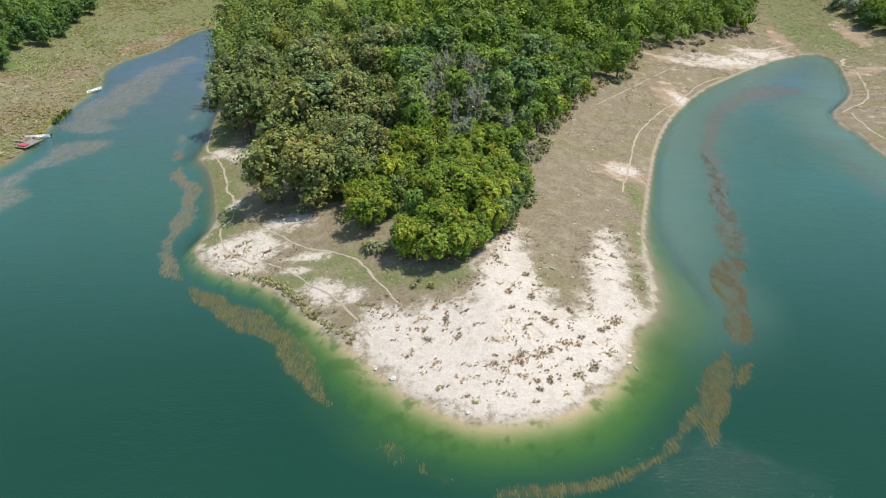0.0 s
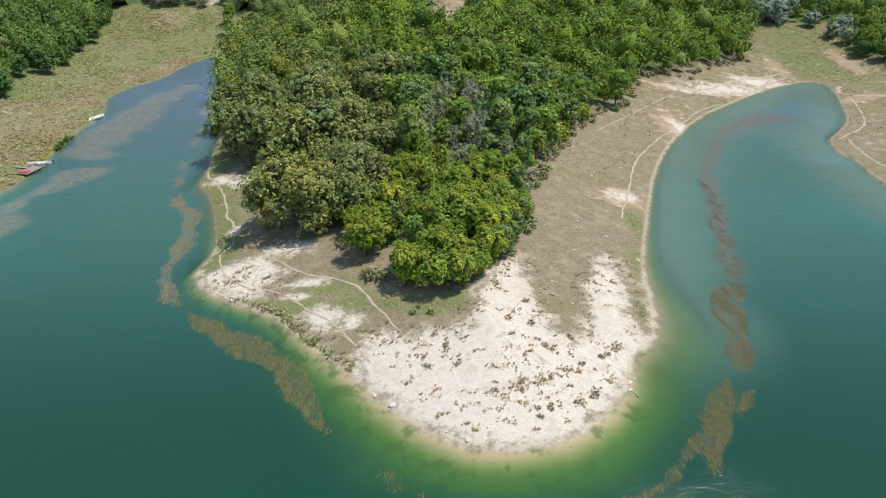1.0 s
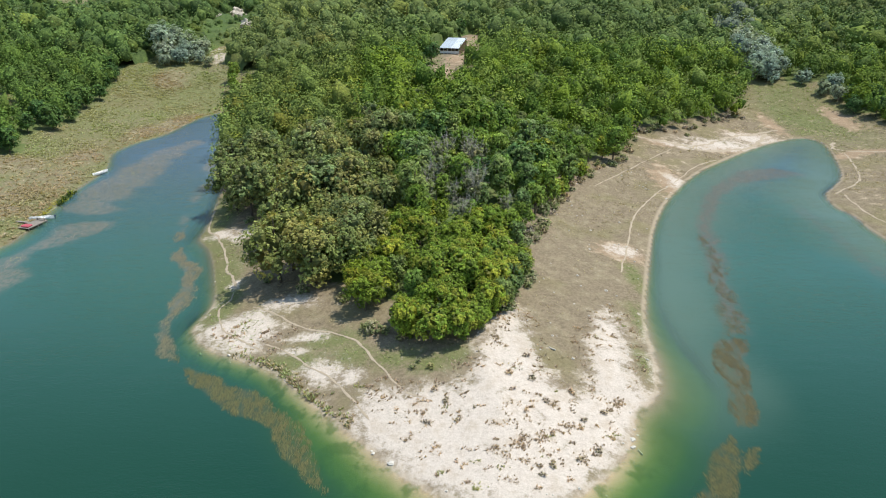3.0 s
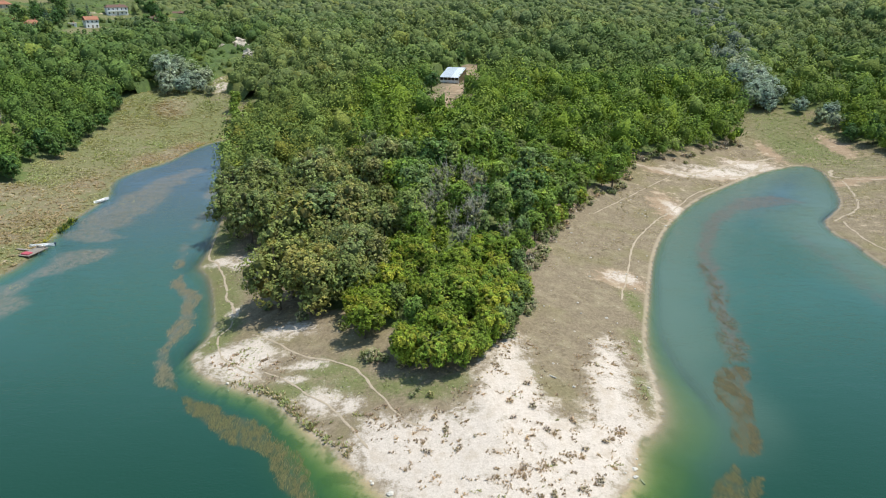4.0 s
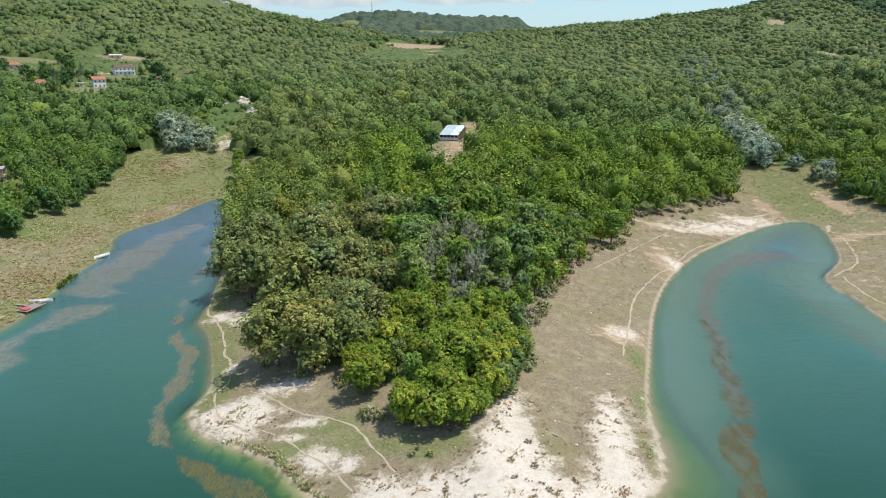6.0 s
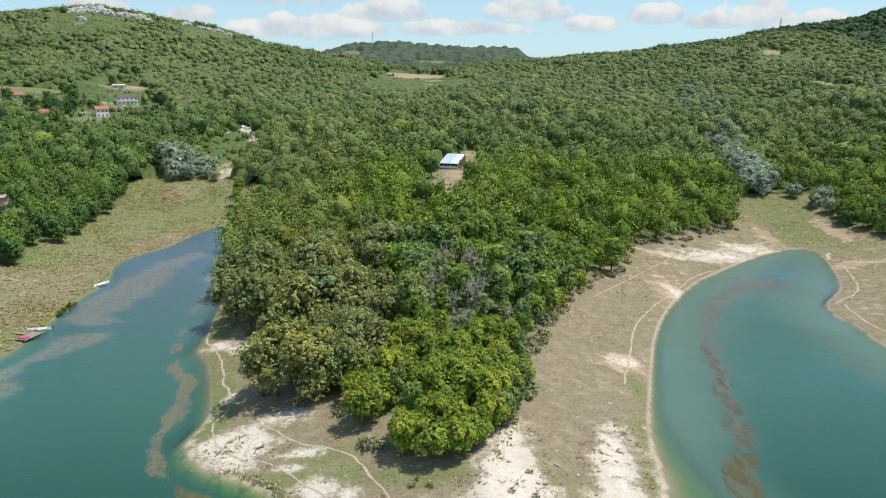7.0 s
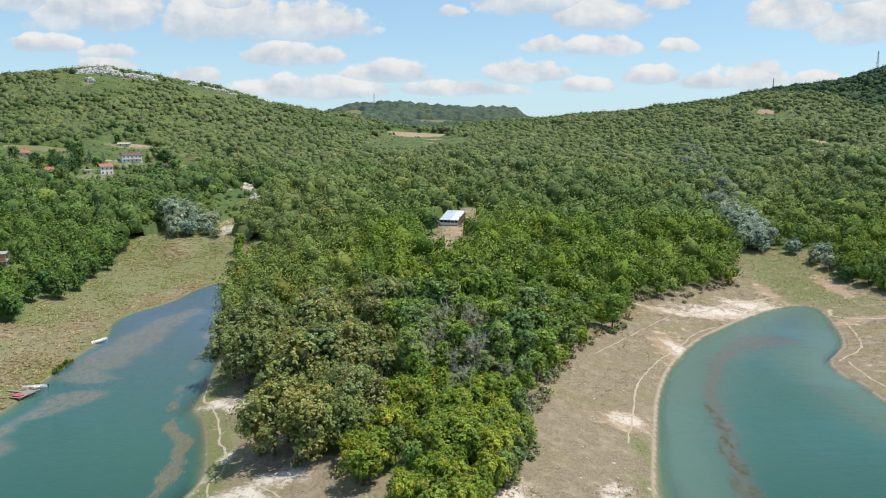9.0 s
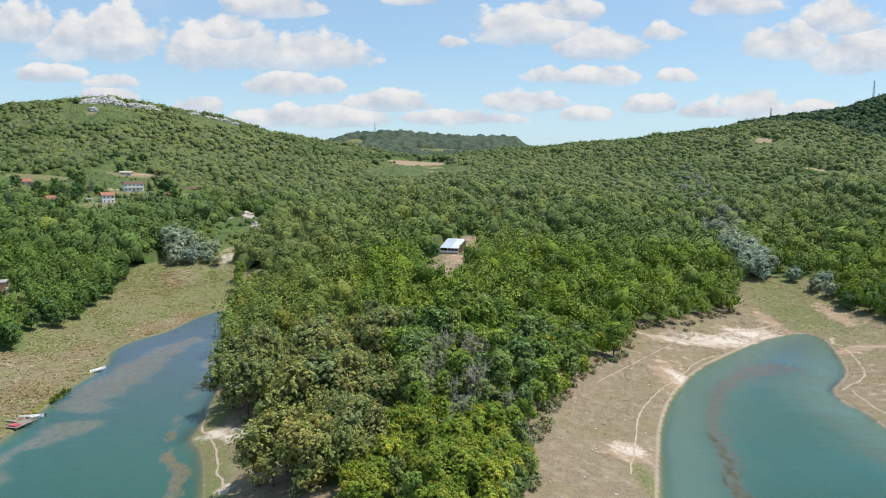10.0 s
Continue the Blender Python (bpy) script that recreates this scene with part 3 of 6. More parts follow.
GREEN_SPOTS = [(-225, 1800, 50, 70), (-10, 1738, 120, 50), (-270, 545, 130, 110), (-395, 845, 60, 40), (-46, 132, 5.5, 15), (-42.2, 118, 5, 10), (-40.5, 109, 4.5, 5), (-52.5, 160, 3, 12), (-24, 95, 7, 3), (-18, 99.5, 7, 3.5), (-14, 95, 5, 4), (-7.3, 93.4, 6, 3.6),
               (-2, 91.4, 5, 3), (2, 92.5, 3.5, 3.5), (-33, 104, 4, 9), (38.3, 126.6, 2.4, 9), (35, 108.4, 2.2, 9), (31.8, 96, 2, 6), (141, 285, 22, 70), (136, 262, 14, 26), (133, 270, 11, 24), (130, 250, 8, 5), (-120, 190, 26, 60),
               (-128, 290, 34, 60), (-343, 597, 40, 22), (-217, 580, 26, 22), (-9, 322, 9, 26), (11, 89, 2.2, 2.2)]
# Rust-brown stretches of the marsh.
RUST_SPOTS = [(-112, 190, 10, 16), (-118, 176, 12, 8), (-113, 212, 7, 12), (-108, 246, 5, 14), (-102, 262, 5, 14), (-126, 200, 10, 10), (-110, 165, 7, 6), (-122, 320, 8, 12)]


# Edge of the wood on the point of land: trunks stand inside it.
WOOD = [(-5, 96.8), (3, 96.2), (7.5, 100), (11, 109), (14, 117), (16, 132), (22, 147), (29.5, 165), (40.5, 188), (52.5, 202), (64, 231), (78, 236), (113, 266),
        (128, 300), (134, 330), (190, 420), (240, 700), (240, 900), (-40, 1000), (-110, 520), (-102, 400), (-93, 320), (-89, 292), (-83.5, 270), (-78.5, 250), (-71.5, 225), (-62.5, 196), (-56.5, 176), (-45, 152), (-35.5, 132),
        (-31.5, 118.5), (-21, 111.5), (-13, 106)]
CLEARINGS = [(-126, 347, 15, 13), (139, 311, 9, 15), (144, 336, 9, 17), (150, 358, 8, 14), (131, 300, 5, 12), (155, 288, 7, 14), (-2, 284, 8, 22), (5, 304, 9, 20), (5, 322, 12, 22), (15, 352, 8, 26), (-32, 914, 46, 38), (-14, 812, 9, 16), (-280, 640, 26, 18),
             (-128, 458, 6, 15), (-135, 443, 4, 9), (-111.5, 419, 6, 12), (-372, 858, 32, 12), (-110, 354, 6, 20), (-225, 1800, 26, 34), (-185, 1715, 12, 14), (-10, 1738, 80, 24), (-343, 597, 36, 14), (-217, 566, 16, 22), (-252, 562, 15, 24), (-272, 564, 7, 14), (-240, 490, 13, 30), (406, 896, 12, 20), (370, 708, 11, 30),
             (-173, 262, 12, 14), (-8, 856, 18, 16), (-338, 550, 12, 22), (-276, 474, 14, 18), (-165, 240, 14, 24), (-398, 847, 32, 11), (-350, 862, 20, 12), (-280, 902, 24, 10), (-396, 804, 7, 10)]


# Where only low shrubs grow.
LOW = [(400, 866, 18, 34), (364, 672, 18, 44), (-118, 405, 13, 62), (-250, 515, 62, 62), (-335, 535, 40, 60), (-25, 800, 60, 100), (1, 268, 10, 18), (-285, 605, 45, 55), (-215, 545, 30, 55), (-216, 452, 24, 36), (-395, 815, 42, 40), (-285, 885, 34, 26)]


def woodland(x, y):
    """Where the wood stands: not on the bare shores, the marsh or in clearings."""
    ok = near(x, y, CLEARINGS) < 0
    ok &= inland(x, y) > 1.4
    bare_left = inside([(-85, 284), (-88, 330), (-110, 348), (-140, 340), (-146, 332), (-134, 256), (-139, 232), (-131, 214), (-150, 190), (-400, 120), (-300, 0), (-80, 100)], x, y)
    bare_right = inside([(60, 200), (64, 231), (78, 236), (113, 266), (128, 299), (146, 304), (156, 290), (156, 268), (160, 245), (260, 200), (600, 60), (300, 0), (100, 100)], x, y)
    point = (y < 330) & (x > -90) & (x < 130) & ~inside(WOOD, x, y)
    return ok & ~bare_left & ~bare_right & ~point


def build_ground():
    x, y, sd = MX.ravel(), MY.ravel(), SD.ravel()
    sand = np.clip(0.5 + np.maximum(edge_in(WHITE, x, y), edge_in(WHITE_LEFT, x, y)) / 6.0, 0, 0.90)
    sand = np.maximum(sand, np.clip(0.25 + 0.75 * near(x, y, WHITE_SPOTS), 0, 0.8) * (near(x, y, WHITE_SPOTS) > -0.3))
    sand = np.maximum(sand, 0.42 * step(3.0, 0.5, sd) * (x > -60) * (x < 36) * (y < 120))
    dry = step(8, 16, 24 - np.hypot((x - 20) / 0.55, y - 128) * 0.62)
    sand = np.where(inside(WHITE, x, y), sand, sand * (1 - 0.3 * dry))
    green = np.clip(0.22 + 0.95 * near(x, y, GREEN_SPOTS), 0, 0.95) * (near(x, y, GREEN_SPOTS) > -0.2)
    green = np.where((x > -60) & (x < 60), green * 0.95, green)
    strip = step(8, 3.5, sd) * step(-62, -58, x) * step(-35, -38, x) * step(103, 109, y) * step(188, 168, y)
    green = np.maximum(green, 0.90 * strip)
    green = np.maximum(green, (0.66 + 0.28 * step(0.36, 0.60, rough(x, y * 0.6, 26, 4))) * step(-88, -96, x) * step(420, 330, y))
    tan = np.clip(0.25 + 0.9 * near(x, y, TAN_SPOTS), 0, 1) * (near(x, y, TAN_SPOTS) > -0.2)
    tan = np.maximum(tan, 0.22 * step(40, 60, x) * step(300, 240, y) * step(3, 8, sd))
    rust = step(1.0, 3.5, sd) * step(15, 7, sd) * step(-86, -90, x) * step(430, 330, y) * step(0.34, 0.55, rough(x, y, 20, 3))
    marsh_brown = np.clip(near(x, y, RUST_SPOTS) + 0.4, 0, 0.8) * (x < -86)
    green = green * (1 - 0.7 * marsh_brown)
    tan = np.maximum(tan, np.maximum(0.20 * rust, 0.24 * marsh_brown))
    shore = step(1.2 + 1.5 * step(84, 74, y) + 0.7 * step(24, 36, x) + 1.5 * step(-10, -15, x) * step(-36, -28, x), 0.1, sd) * (sd > 0) * (0.7 + 0.3 * step(20, 34, x))
    bed = (sd < 0.05).astype(float)
    ny, nx = MX.shape
    k = np.arange(ny * nx).reshape(ny, nx)
    quads = np.stack([k[:-1, :-1], k[:-1, 1:], k[1:, 1:], k[1:, :-1]], -1).reshape(-1, 4)
    me = mesh_of("ground", np.stack([x, y, HZ.ravel()], 1), quads, GROUND, smooth=True, extra=(("shore", shore), ("bed", bed), ("off", np.clip(-sd / 8, 0, 1)), ("wood", woodland(x, y) & (sd > 6) & ((edge_in(WOOD, x, y) > 3.5 + 3 * rough(x, y, 6, 2)) | (y > 320) | (x < -95) | (x > 130)))))
    a = me.attributes.new("cover", "FLOAT_COLOR", "POINT")
    a.data.foreach_set("color", np.stack([sand, green, tan, np.ones_like(x)], 1).astype(np.float32).ravel())
    tagged(new("ground", me), "dry lakeside ground with pale sand, brown grass and worn earth", "ground", kind="structure")


# Outlines of the beds of water weed.
WEED_BANK = [(-40.2, 94), (-37.5, 92.3), (-33.8, 91.5), (-31.8, 89.2), (-28.2, 88.4), (-24.4, 84.7), (-19.5, 80), (-17.8, 75.5), (-16.6, 72), (-14.4, 67.1), (-16, 68.1), (-17.9, 70.8),
             (-20.6, 73.7), (-24.1, 79.3), (-27.9, 82), (-30.9, 84), (-35, 87), (-38.3, 90.7)]
WEED_NECK = [(-57.8, 143.6), (-52.9, 136), (-49.8, 131.7), (-48.9, 125), (-46.5, 118.8), (-47.7, 114.2), (-47.8, 109.8), (-47.1, 104.8), (-43.6, 100), (-42.6, 96.5), (-45, 97.4), (-47.3, 100),
             (-48.5, 104.8), (-49.7, 111), (-50.8, 118.8), (-51.1, 125), (-54.6, 133), (-58.7, 139)]
WEED_UPPER = [(-65.2, 167.2), (-61.5, 159.3), (-58.8, 148.5), (-59.9, 147), (-62.4, 155.6)]
WEED_TOP = [(-73.3, 209.6), (-73.6, 222.3), (-69.2, 212.7), (-64.6, 192.8), (-63.8, 180.4), (-65.4, 173.6), (-67.5, 185.2), (-66.6, 195.4), (-72.4, 203.7)]
WEED_COVE = [(107, 198.7), (100.8, 207.3), (88.8, 202.6), (75.6, 188), (66.5, 171.8), (59.4, 154), (56.5, 139.2), (52.5, 122.7), (49.6, 111), (47.9, 104), (52.2, 105), (55.1, 115.5), (56.6, 122.7),
             (57.7, 130.5), (60.3, 136.2), (62.3, 147.2), (67.3, 163.6), (74.6, 178.5), (84.4, 190.7), (95.6, 195)]
WEED_EAST = [(45.2, 102), (43.5, 95.8), (42.4, 89.3), (41.6, 83.4), (41.2, 80), (43.6, 80), (45.6, 86.3), (47.5, 92.5), (48.5, 97.5), (51.6, 103), (49.9, 104), (47.1, 103)]
WEED_ARC = [(39.1, 77.4), (35.4, 74.4), (33.5, 71), (31.8, 67.7), (29.6, 65), (27.7, 62.2), (25.6, 59.5), (22.9, 57.7), (19.2, 55.6), (15.9, 54.7), (10.8, 54), (6.5, 53.6), (5.8, 52.5),
            (10.6, 52), (15.6, 52.8), (18.8, 54), (23.2, 56.5), (26.3, 58.3), (28.9, 61.7), (31.3, 64), (30.7, 60), (31.4, 60), (32.9, 62.7), (35.9, 67.2), (37.6, 71), (39.6, 75.6)]
WEED_TUFT = [(39.8, 75), (41.7, 75), (40.2, 72), (37.9, 69.8)]
WEED_FRONT = [(-7.5, 60.3), (-5.5, 60), (-4.1, 58), (-5.3, 56.8), (-6.3, 57.3)]
WEED_FRONT_TWO = [(-3.4, 57.7), (1.6, 54.8), (1, 53.6), (-2.1, 55.6)]
WEED_INLET = [(-98.5, 206.6), (-94, 212.6), (-95.5, 225.7), (-90.6, 232.7), (-85.4, 240), (-81.7, 234), (-83.5, 222.3), (-86.6, 215.8), (-82.7, 209.6), (-83, 201), (-80, 187.6), (-83.6, 185), (-83, 175.8),
              (-86.5, 173.5), (-80.6, 168), (-84.3, 165), (-89.4, 164), (-97.5, 169.2), (-97.2, 178), (-98.5, 187.5), (-97.2, 195.3)]
WEED_STAGE = [(-80.5, 159.3), (-79.3, 150.2), (-83, 146.8), (-86, 145), (-89.3, 142), (-88.2, 133), (-84.3, 128.8), (-85, 125), (-85.2, 121), (-88.3, 115.2), (-94, 125), (-93.3, 135.8), (-91.8, 142),
              (-91, 150.2), (-90.4, 157.4), (-86, 159.2)]
WEED_BANKSIDE = [(91.8, 178.6), (93.7, 169.8), (92.6, 150.7), (91.8, 139.3), (93.3, 129.2), (88.9, 121.5), (86.8, 132), (89.2, 149), (88, 163.6)]
# outline, thickness of growth, how ragged and how soft its rim is
WEED_BEDS = [(WEED_BANK, 0.92, 2.2, 0.7), (WEED_NECK, 0.90, 2.6, 0.9), (WEED_UPPER, 0.7, 3.0, 1.2), (WEED_TOP, 0.8, 4.0, 1.6), (WEED_COVE, 0.85, 3.0, 1.8), (WEED_EAST, 0.95, 2.2, 0.8), (WEED_ARC, 0.85, 1.4, 0.6),
             (WEED_TUFT, 0.75, 1.5, 0.6), (WEED_FRONT, 0.5, 2.0, 0.9), (WEED_FRONT_TWO, 0.5, 2.0, 0.9), (WEED_INLET, 0.85, 6.0, 2.4), (WEED_STAGE, 0.85, 5.0, 2.0), (WEED_BANKSIDE, 0.45, 4.0, 2.0)]


def weed(x, y):
    """How thick the water weed grows, 0 to 1."""
    w = np.zeros(np.shape(x))
    ragged = rough(x, y, 3.6, 4) - 0.5
    streak = rough(x * 0.30, y * 0.8, 5, 4) - 0.5
    for line, thick, torn, soft in WEED_BEDS:
        line = np.array(line)
        lo, hi = line.min(0) - 6, line.max(0) + 6
        at = (x > lo[0]) & (x < hi[0]) & (y > lo[1]) & (y < hi[1])
        e = edge_in(line, x[at], y[at]) + torn * (streak if soft > 1.9 and thick > 0.8 else ragged)[at]
        w[at] = np.maximum(w[at], thick * step(-soft, soft, e))
    return w


def build_water():
    wx = lines([(-900, -140, 60), (-140, -66, 1.2), (-66, 60, 0.7), (60, 140, 1.2), (140, 900, 60)])
    wy = lines([(-520, 40, 40), (40, 150, 0.7), (150, 290, 1.2)])
    x, y = np.meshgrid(wx, wy)
    sd = inland(x, y)
    depth = np.where(sd > 0, 0.0, np.maximum(-height(x, y, sd), 0.0))
    out = -sd + 5 * (rough(x, y, 10, 2) - 0.5)
    tip = step(104, 76, y) * step(-34, -6, x) * step(50, 26, x)
    algae = 0.95 * step(13, 3, out) * tip + 0.5 * step(6, 1, out) * step(125, 95, y) * step(-45, -25, x) * step(30, 10, x) * (1 - tip)
    milky = 0.95 * step(21, 3, out) * step(24, 34, x) * step(66, 90, y)
    ny, nx = x.shape
    k = np.arange(ny * nx).reshape(ny, nx)
    quads = np.stack([k[:-1, :-1], k[:-1, 1:], k[1:, 1:], k[1:, :-1]], -1)
    keep = np.minimum.reduce([sd[:-1, :-1], sd[:-1, 1:], sd[1:, 1:], sd[1:, :-1]]) < 2.0
    me = mesh_of("water", np.stack([x.ravel(), y.ravel(), np.zeros(x.size)], 1), quads[keep], WATER, smooth=True, extra=(("depth", depth.ravel()), ("algae", algae.ravel()), ("milky", milky.ravel()), ("weeds", weed(x, y).ravel())))
    tagged(new("water", me), "calm teal lake water, green in the shallows", "lake", kind="structure")


build_ground()
build_water()


def weed_pieces(name, label, x, y, length, width, angle, colors, rng):
    n = len(x)
    d, s = np.stack([np.cos(angle), np.sin(angle)], 1) * length[:, None] / 2, np.stack([-np.sin(angle), np.cos(angle)], 1) * width[:, None] / 2
    c, z = np.stack([x, y], 1), rng.uniform(0.004, 0.03, n)
    p = [np.column_stack([c - d, z]), np.column_stack([c + s, z + 0.004]), np.column_stack([c + d, z - 0.003]), np.column_stack([c - s, z + 0.002])]
    k = np.arange(n)[:, None] * 4
    me = mesh_of(name, np.stack(p, 1).reshape(-1, 3), np.vstack([k + [0, 1, 2], k + [0, 2, 3]]), WEED, np.repeat(colors, 4, 0))
    tagged(new(name, me), label, "water weed", kind="stuff")


def build_weed():
    """Brown weed on the surface: ribbons near the point, drifting mats in the arms of the lake."""
    rng = np.random.RandomState(11)
    n = 620000
    x, y = rng.uniform(-62, 60, n), rng.uniform(50, 158, n)
    w = weed(x, y)
    w = w * np.where((x > 40) & (y > 104), 0.45, 1.0)
    keep = (w * (0.25 + 0.9 * step(0.36, 0.60, rough(x * 1.0, y * 0.45, 1.1, 3))) > rng.uniform(0.1, 1.15, n)) & (inland(x, y) < -0.8)
    x, y = x[keep], y[keep]
    n = len(x)
    tone = np.where(rng.rand(n, 1) < 0.5, (0.150, 0.134, 0.058), (0.118, 0.122, 0.054)) * rng.uniform(0.75, 1.3, (n, 1))
    tone = np.where((x > 40)[:, None] & (y > 79)[:, None], tone * 0.7 + np.array([(0.050, 0.034, 0.022)]), tone)
    tone = np.where((x < -43)[:, None], tone * 0.5 + np.array([(0.135, 0.118, 0.088)]), tone)
    weed_pieces("weed_ribbons", "brown ribbons of water weed reaching the lake surface", x, y, rng.uniform(0.4, 1.4, n), rng.uniform(0.03, 0.09, n), rng.normal(math.pi / 2 + 0.12, 0.28, n), tone, rng)
    n = 420000
    x = np.concatenate([rng.uniform(-108, -60, n // 2), rng.uniform(50, 118, n // 2)])
    y = rng.uniform(112, 262, len(x))
    w = weed(x, y)
    keep = (w * (0.04 + 0.22 * step(0.34, 0.62, rough(x * 0.5, y, 5.0, 4))) > rng.uniform(0.1, 1.25, len(x))) & (inland(x, y) < -0.8) & ~((x < 60) & (x > -62))
    x, y = x[keep], y[keep]
    n = len(x)
    tone = np.where(rng.rand(n, 1) < 0.5, (0.250, 0.215, 0.165), (0.205, 0.185, 0.145)) * rng.uniform(0.8, 1.25, (n, 1))
    sunny = (near(x, y, [(-92.6, 200, 3.2, 4), (-99, 177, 2.2, 5), (-103.5, 213, 2.4, 9), (-91, 137, 2, 3)]) > 0)[:, None]
    tone = np.where(sunny, np.array([(0.30, 0.27, 0.10)]), tone)
    tone = np.where((x > 40)[:, None], tone * np.array([(0.55, 0.46, 0.46)]), tone)
    weed_pieces("weed_mats", "pale brown mats of water weed drifting in the inlets", x, y, rng.uniform(0.12, 0.45, n), rng.uniform(0.08, 0.26, n), rng.uniform(0, 3.2, n), tone, rng)


build_weed()
# ---- trees ----
def crown_of(rng, tall, wide, base, lobes, cards, size, color, spread=0.16, second=None, core=0.52, swell=(0.30, 0.50)):
    """Leaf sprays over the lobes of a crown: corners, triangles, colours."""
    mid, half = (base + tall) / 2, (tall - base) / 2
    d = rng.normal(size=(lobes, 3))
    d[:, 2] = rng.uniform(-1.0, 1.25, lobes)
    d /= np.linalg.norm(d, axis=1)[:, None]
    c = d * np.array([wide, wide, half]) * rng.uniform(0.52, 0.80, (lobes, 1)) + (0, 0, mid)
    r = wide * rng.uniform(*swell, lobes)
    c, r = np.vstack([c, (0, 0, mid)]), np.append(r, min(wide, half) * 0.62)
    lobes += 1
    shade = rng.uniform(0.8, 1.2, (lobes, 1)) * np.array(color)
    if second is not None:
        take = rng.rand(lobes) < 0.3
        shade[take] = np.array(second) * rng.uniform(0.8, 1.2, (take.sum(), 1))
    # clumps of leaves over the outside of the lobes, then sprays round each clump
    per = 8
    who = np.repeat(np.arange(lobes), max(cards // 4, 1))
    n = rng.normal(size=(len(who), 3))
    n[:, 2] += 0.2
    n /= np.linalg.norm(n, axis=1)[:, None]
    q = c[who] + n * (r[who] * rng.uniform(0.62, 1.10, len(who)))[:, None] * (1, 1, 0.92)
    deep = np.min(np.linalg.norm(q[:, None] - c[None], axis=2) / r[None] + 9 * (who[:, None] == np.arange(lobes)[None]), axis=1)
    keep = (deep > 0.72) & (q[:, 2] > 0.1)
    q, out, who = q[keep], n[keep], who[keep]
    clump = rng.uniform(0.68, 1.36, (len(q), 1)) * shade[who]
    rad = size * rng.uniform(1.5, 2.6, len(q))
    k = np.repeat(np.arange(len(q)), per)
    n = rng.normal(size=(len(k), 3)) + out[k] * 1.1 + (0, 0, 0.5)
    n /= np.linalg.norm(n, axis=1)[:, None]
    p = q[k] + n * (rad[k] * rng.uniform(0.6, 1.05, len(k)))[:, None]
    away = (p - (0, 0, mid * 0.8)) / (wide, wide, half)
    away /= np.linalg.norm(away, axis=1)[:, None]
    n = n * 0.7 + away * 0.7 + rng.normal(size=n.shape) * 0.30 + (0.12, -0.03, 0.35)  # leaves turn to the light
    n /= np.linalg.norm(n, axis=1)[:, None]
    u = np.cross(n, rng.normal(size=n.shape))
    u /= np.linalg.norm(u, axis=1)[:, None]
    w = np.cross(n, u)
    a, b = (size * rng.uniform(0.55, 1.25, (len(p), 1)) for _ in range(2))
    bend = n * a * rng.uniform(-0.5, 0.1, (len(p), 1))
    quad = np.stack([p - u * a + bend, p - w * b * 0.75, p + u * a + bend, p + w * b * 0.75], 1).reshape(-1, 3)
    j = np.arange(len(p))[:, None] * 4
    tris = np.vstack([j + [0, 1, 2], j + [0, 2, 3]])
    tint = np.repeat(clump[k] * rng.uniform(1 - spread, 1 + spread, (len(p), 1)), 4, 0)
    # lumps inside the crown, tinted dark to stand for shade between the sprays
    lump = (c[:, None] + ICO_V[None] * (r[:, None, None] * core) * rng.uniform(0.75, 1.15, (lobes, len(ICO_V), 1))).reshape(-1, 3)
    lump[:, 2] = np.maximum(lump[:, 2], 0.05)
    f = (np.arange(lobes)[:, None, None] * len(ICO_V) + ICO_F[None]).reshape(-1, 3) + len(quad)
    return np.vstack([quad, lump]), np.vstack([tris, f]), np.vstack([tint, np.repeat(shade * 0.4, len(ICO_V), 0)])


def trunk_of(rng, tall, wide, base, limbs=6, twigs=0):
    bm = bmesh.new()
    r = (0.012 if twigs else 0.022) * tall
    top = Vector((rng.uniform(-0.3, 0.3), rng.uniform(-0.3, 0.3), tall * 0.55))
    tube(bm, (0, 0, -0.5), top * 0.5, r, r * 0.75, 7)
    tube(bm, top * 0.5, (top.x, top.y, tall * 0.82), r * 0.75, r * 0.2, 6)
    for i in range(limbs):
        a = i * math.tau / limbs + rng.uniform(-0.4, 0.4)
        z = rng.uniform(max(base * 0.7, 0.15 * tall), tall * 0.6)
        p = Vector((0, 0, z)) + Vector((top.x, top.y, 0)) * (z / tall)
        q = p + Vector((math.cos(a) * wide * 0.6, math.sin(a) * wide * 0.6, rng.uniform(0.15, 0.3) * tall))
        tube(bm, p, q, r * 0.45, r * 0.14, 5)
        for _ in range(twigs):
            e = q + Vector((rng.normal() * 0.35 * wide, rng.normal() * 0.35 * wide, abs(rng.normal()) * 0.14 * tall))
            tube(bm, p.lerp(q, rng.uniform(0.4, 1.0)), e, r * 0.16, r * 0.05, 4)
    return bm


OLIVE, OLIVE2 = (0.255, 0.303, 0.113), (0.315, 0.308, 0.112)
GREEN, GREEN2 = (0.205, 0.300, 0.060), (0.265, 0.350, 0.062)
BRIGHT, BRIGHT2 = (0.245, 0.335, 0.048), (0.355, 0.375, 0.056)
DARK, DARK2 = (0.095, 0.180, 0.058), (0.120, 0.210, 0.062)
ASH, ASH2 = (0.205, 0.285, 0.098), (0.245, 0.315, 0.125)
SILVER, SILVER2 = (0.385, 0.440, 0.355), (0.330, 0.390, 0.295)
GREY, GREY2 = (0.30, 0.33, 0.16), (0.37, 0.37, 0.24)
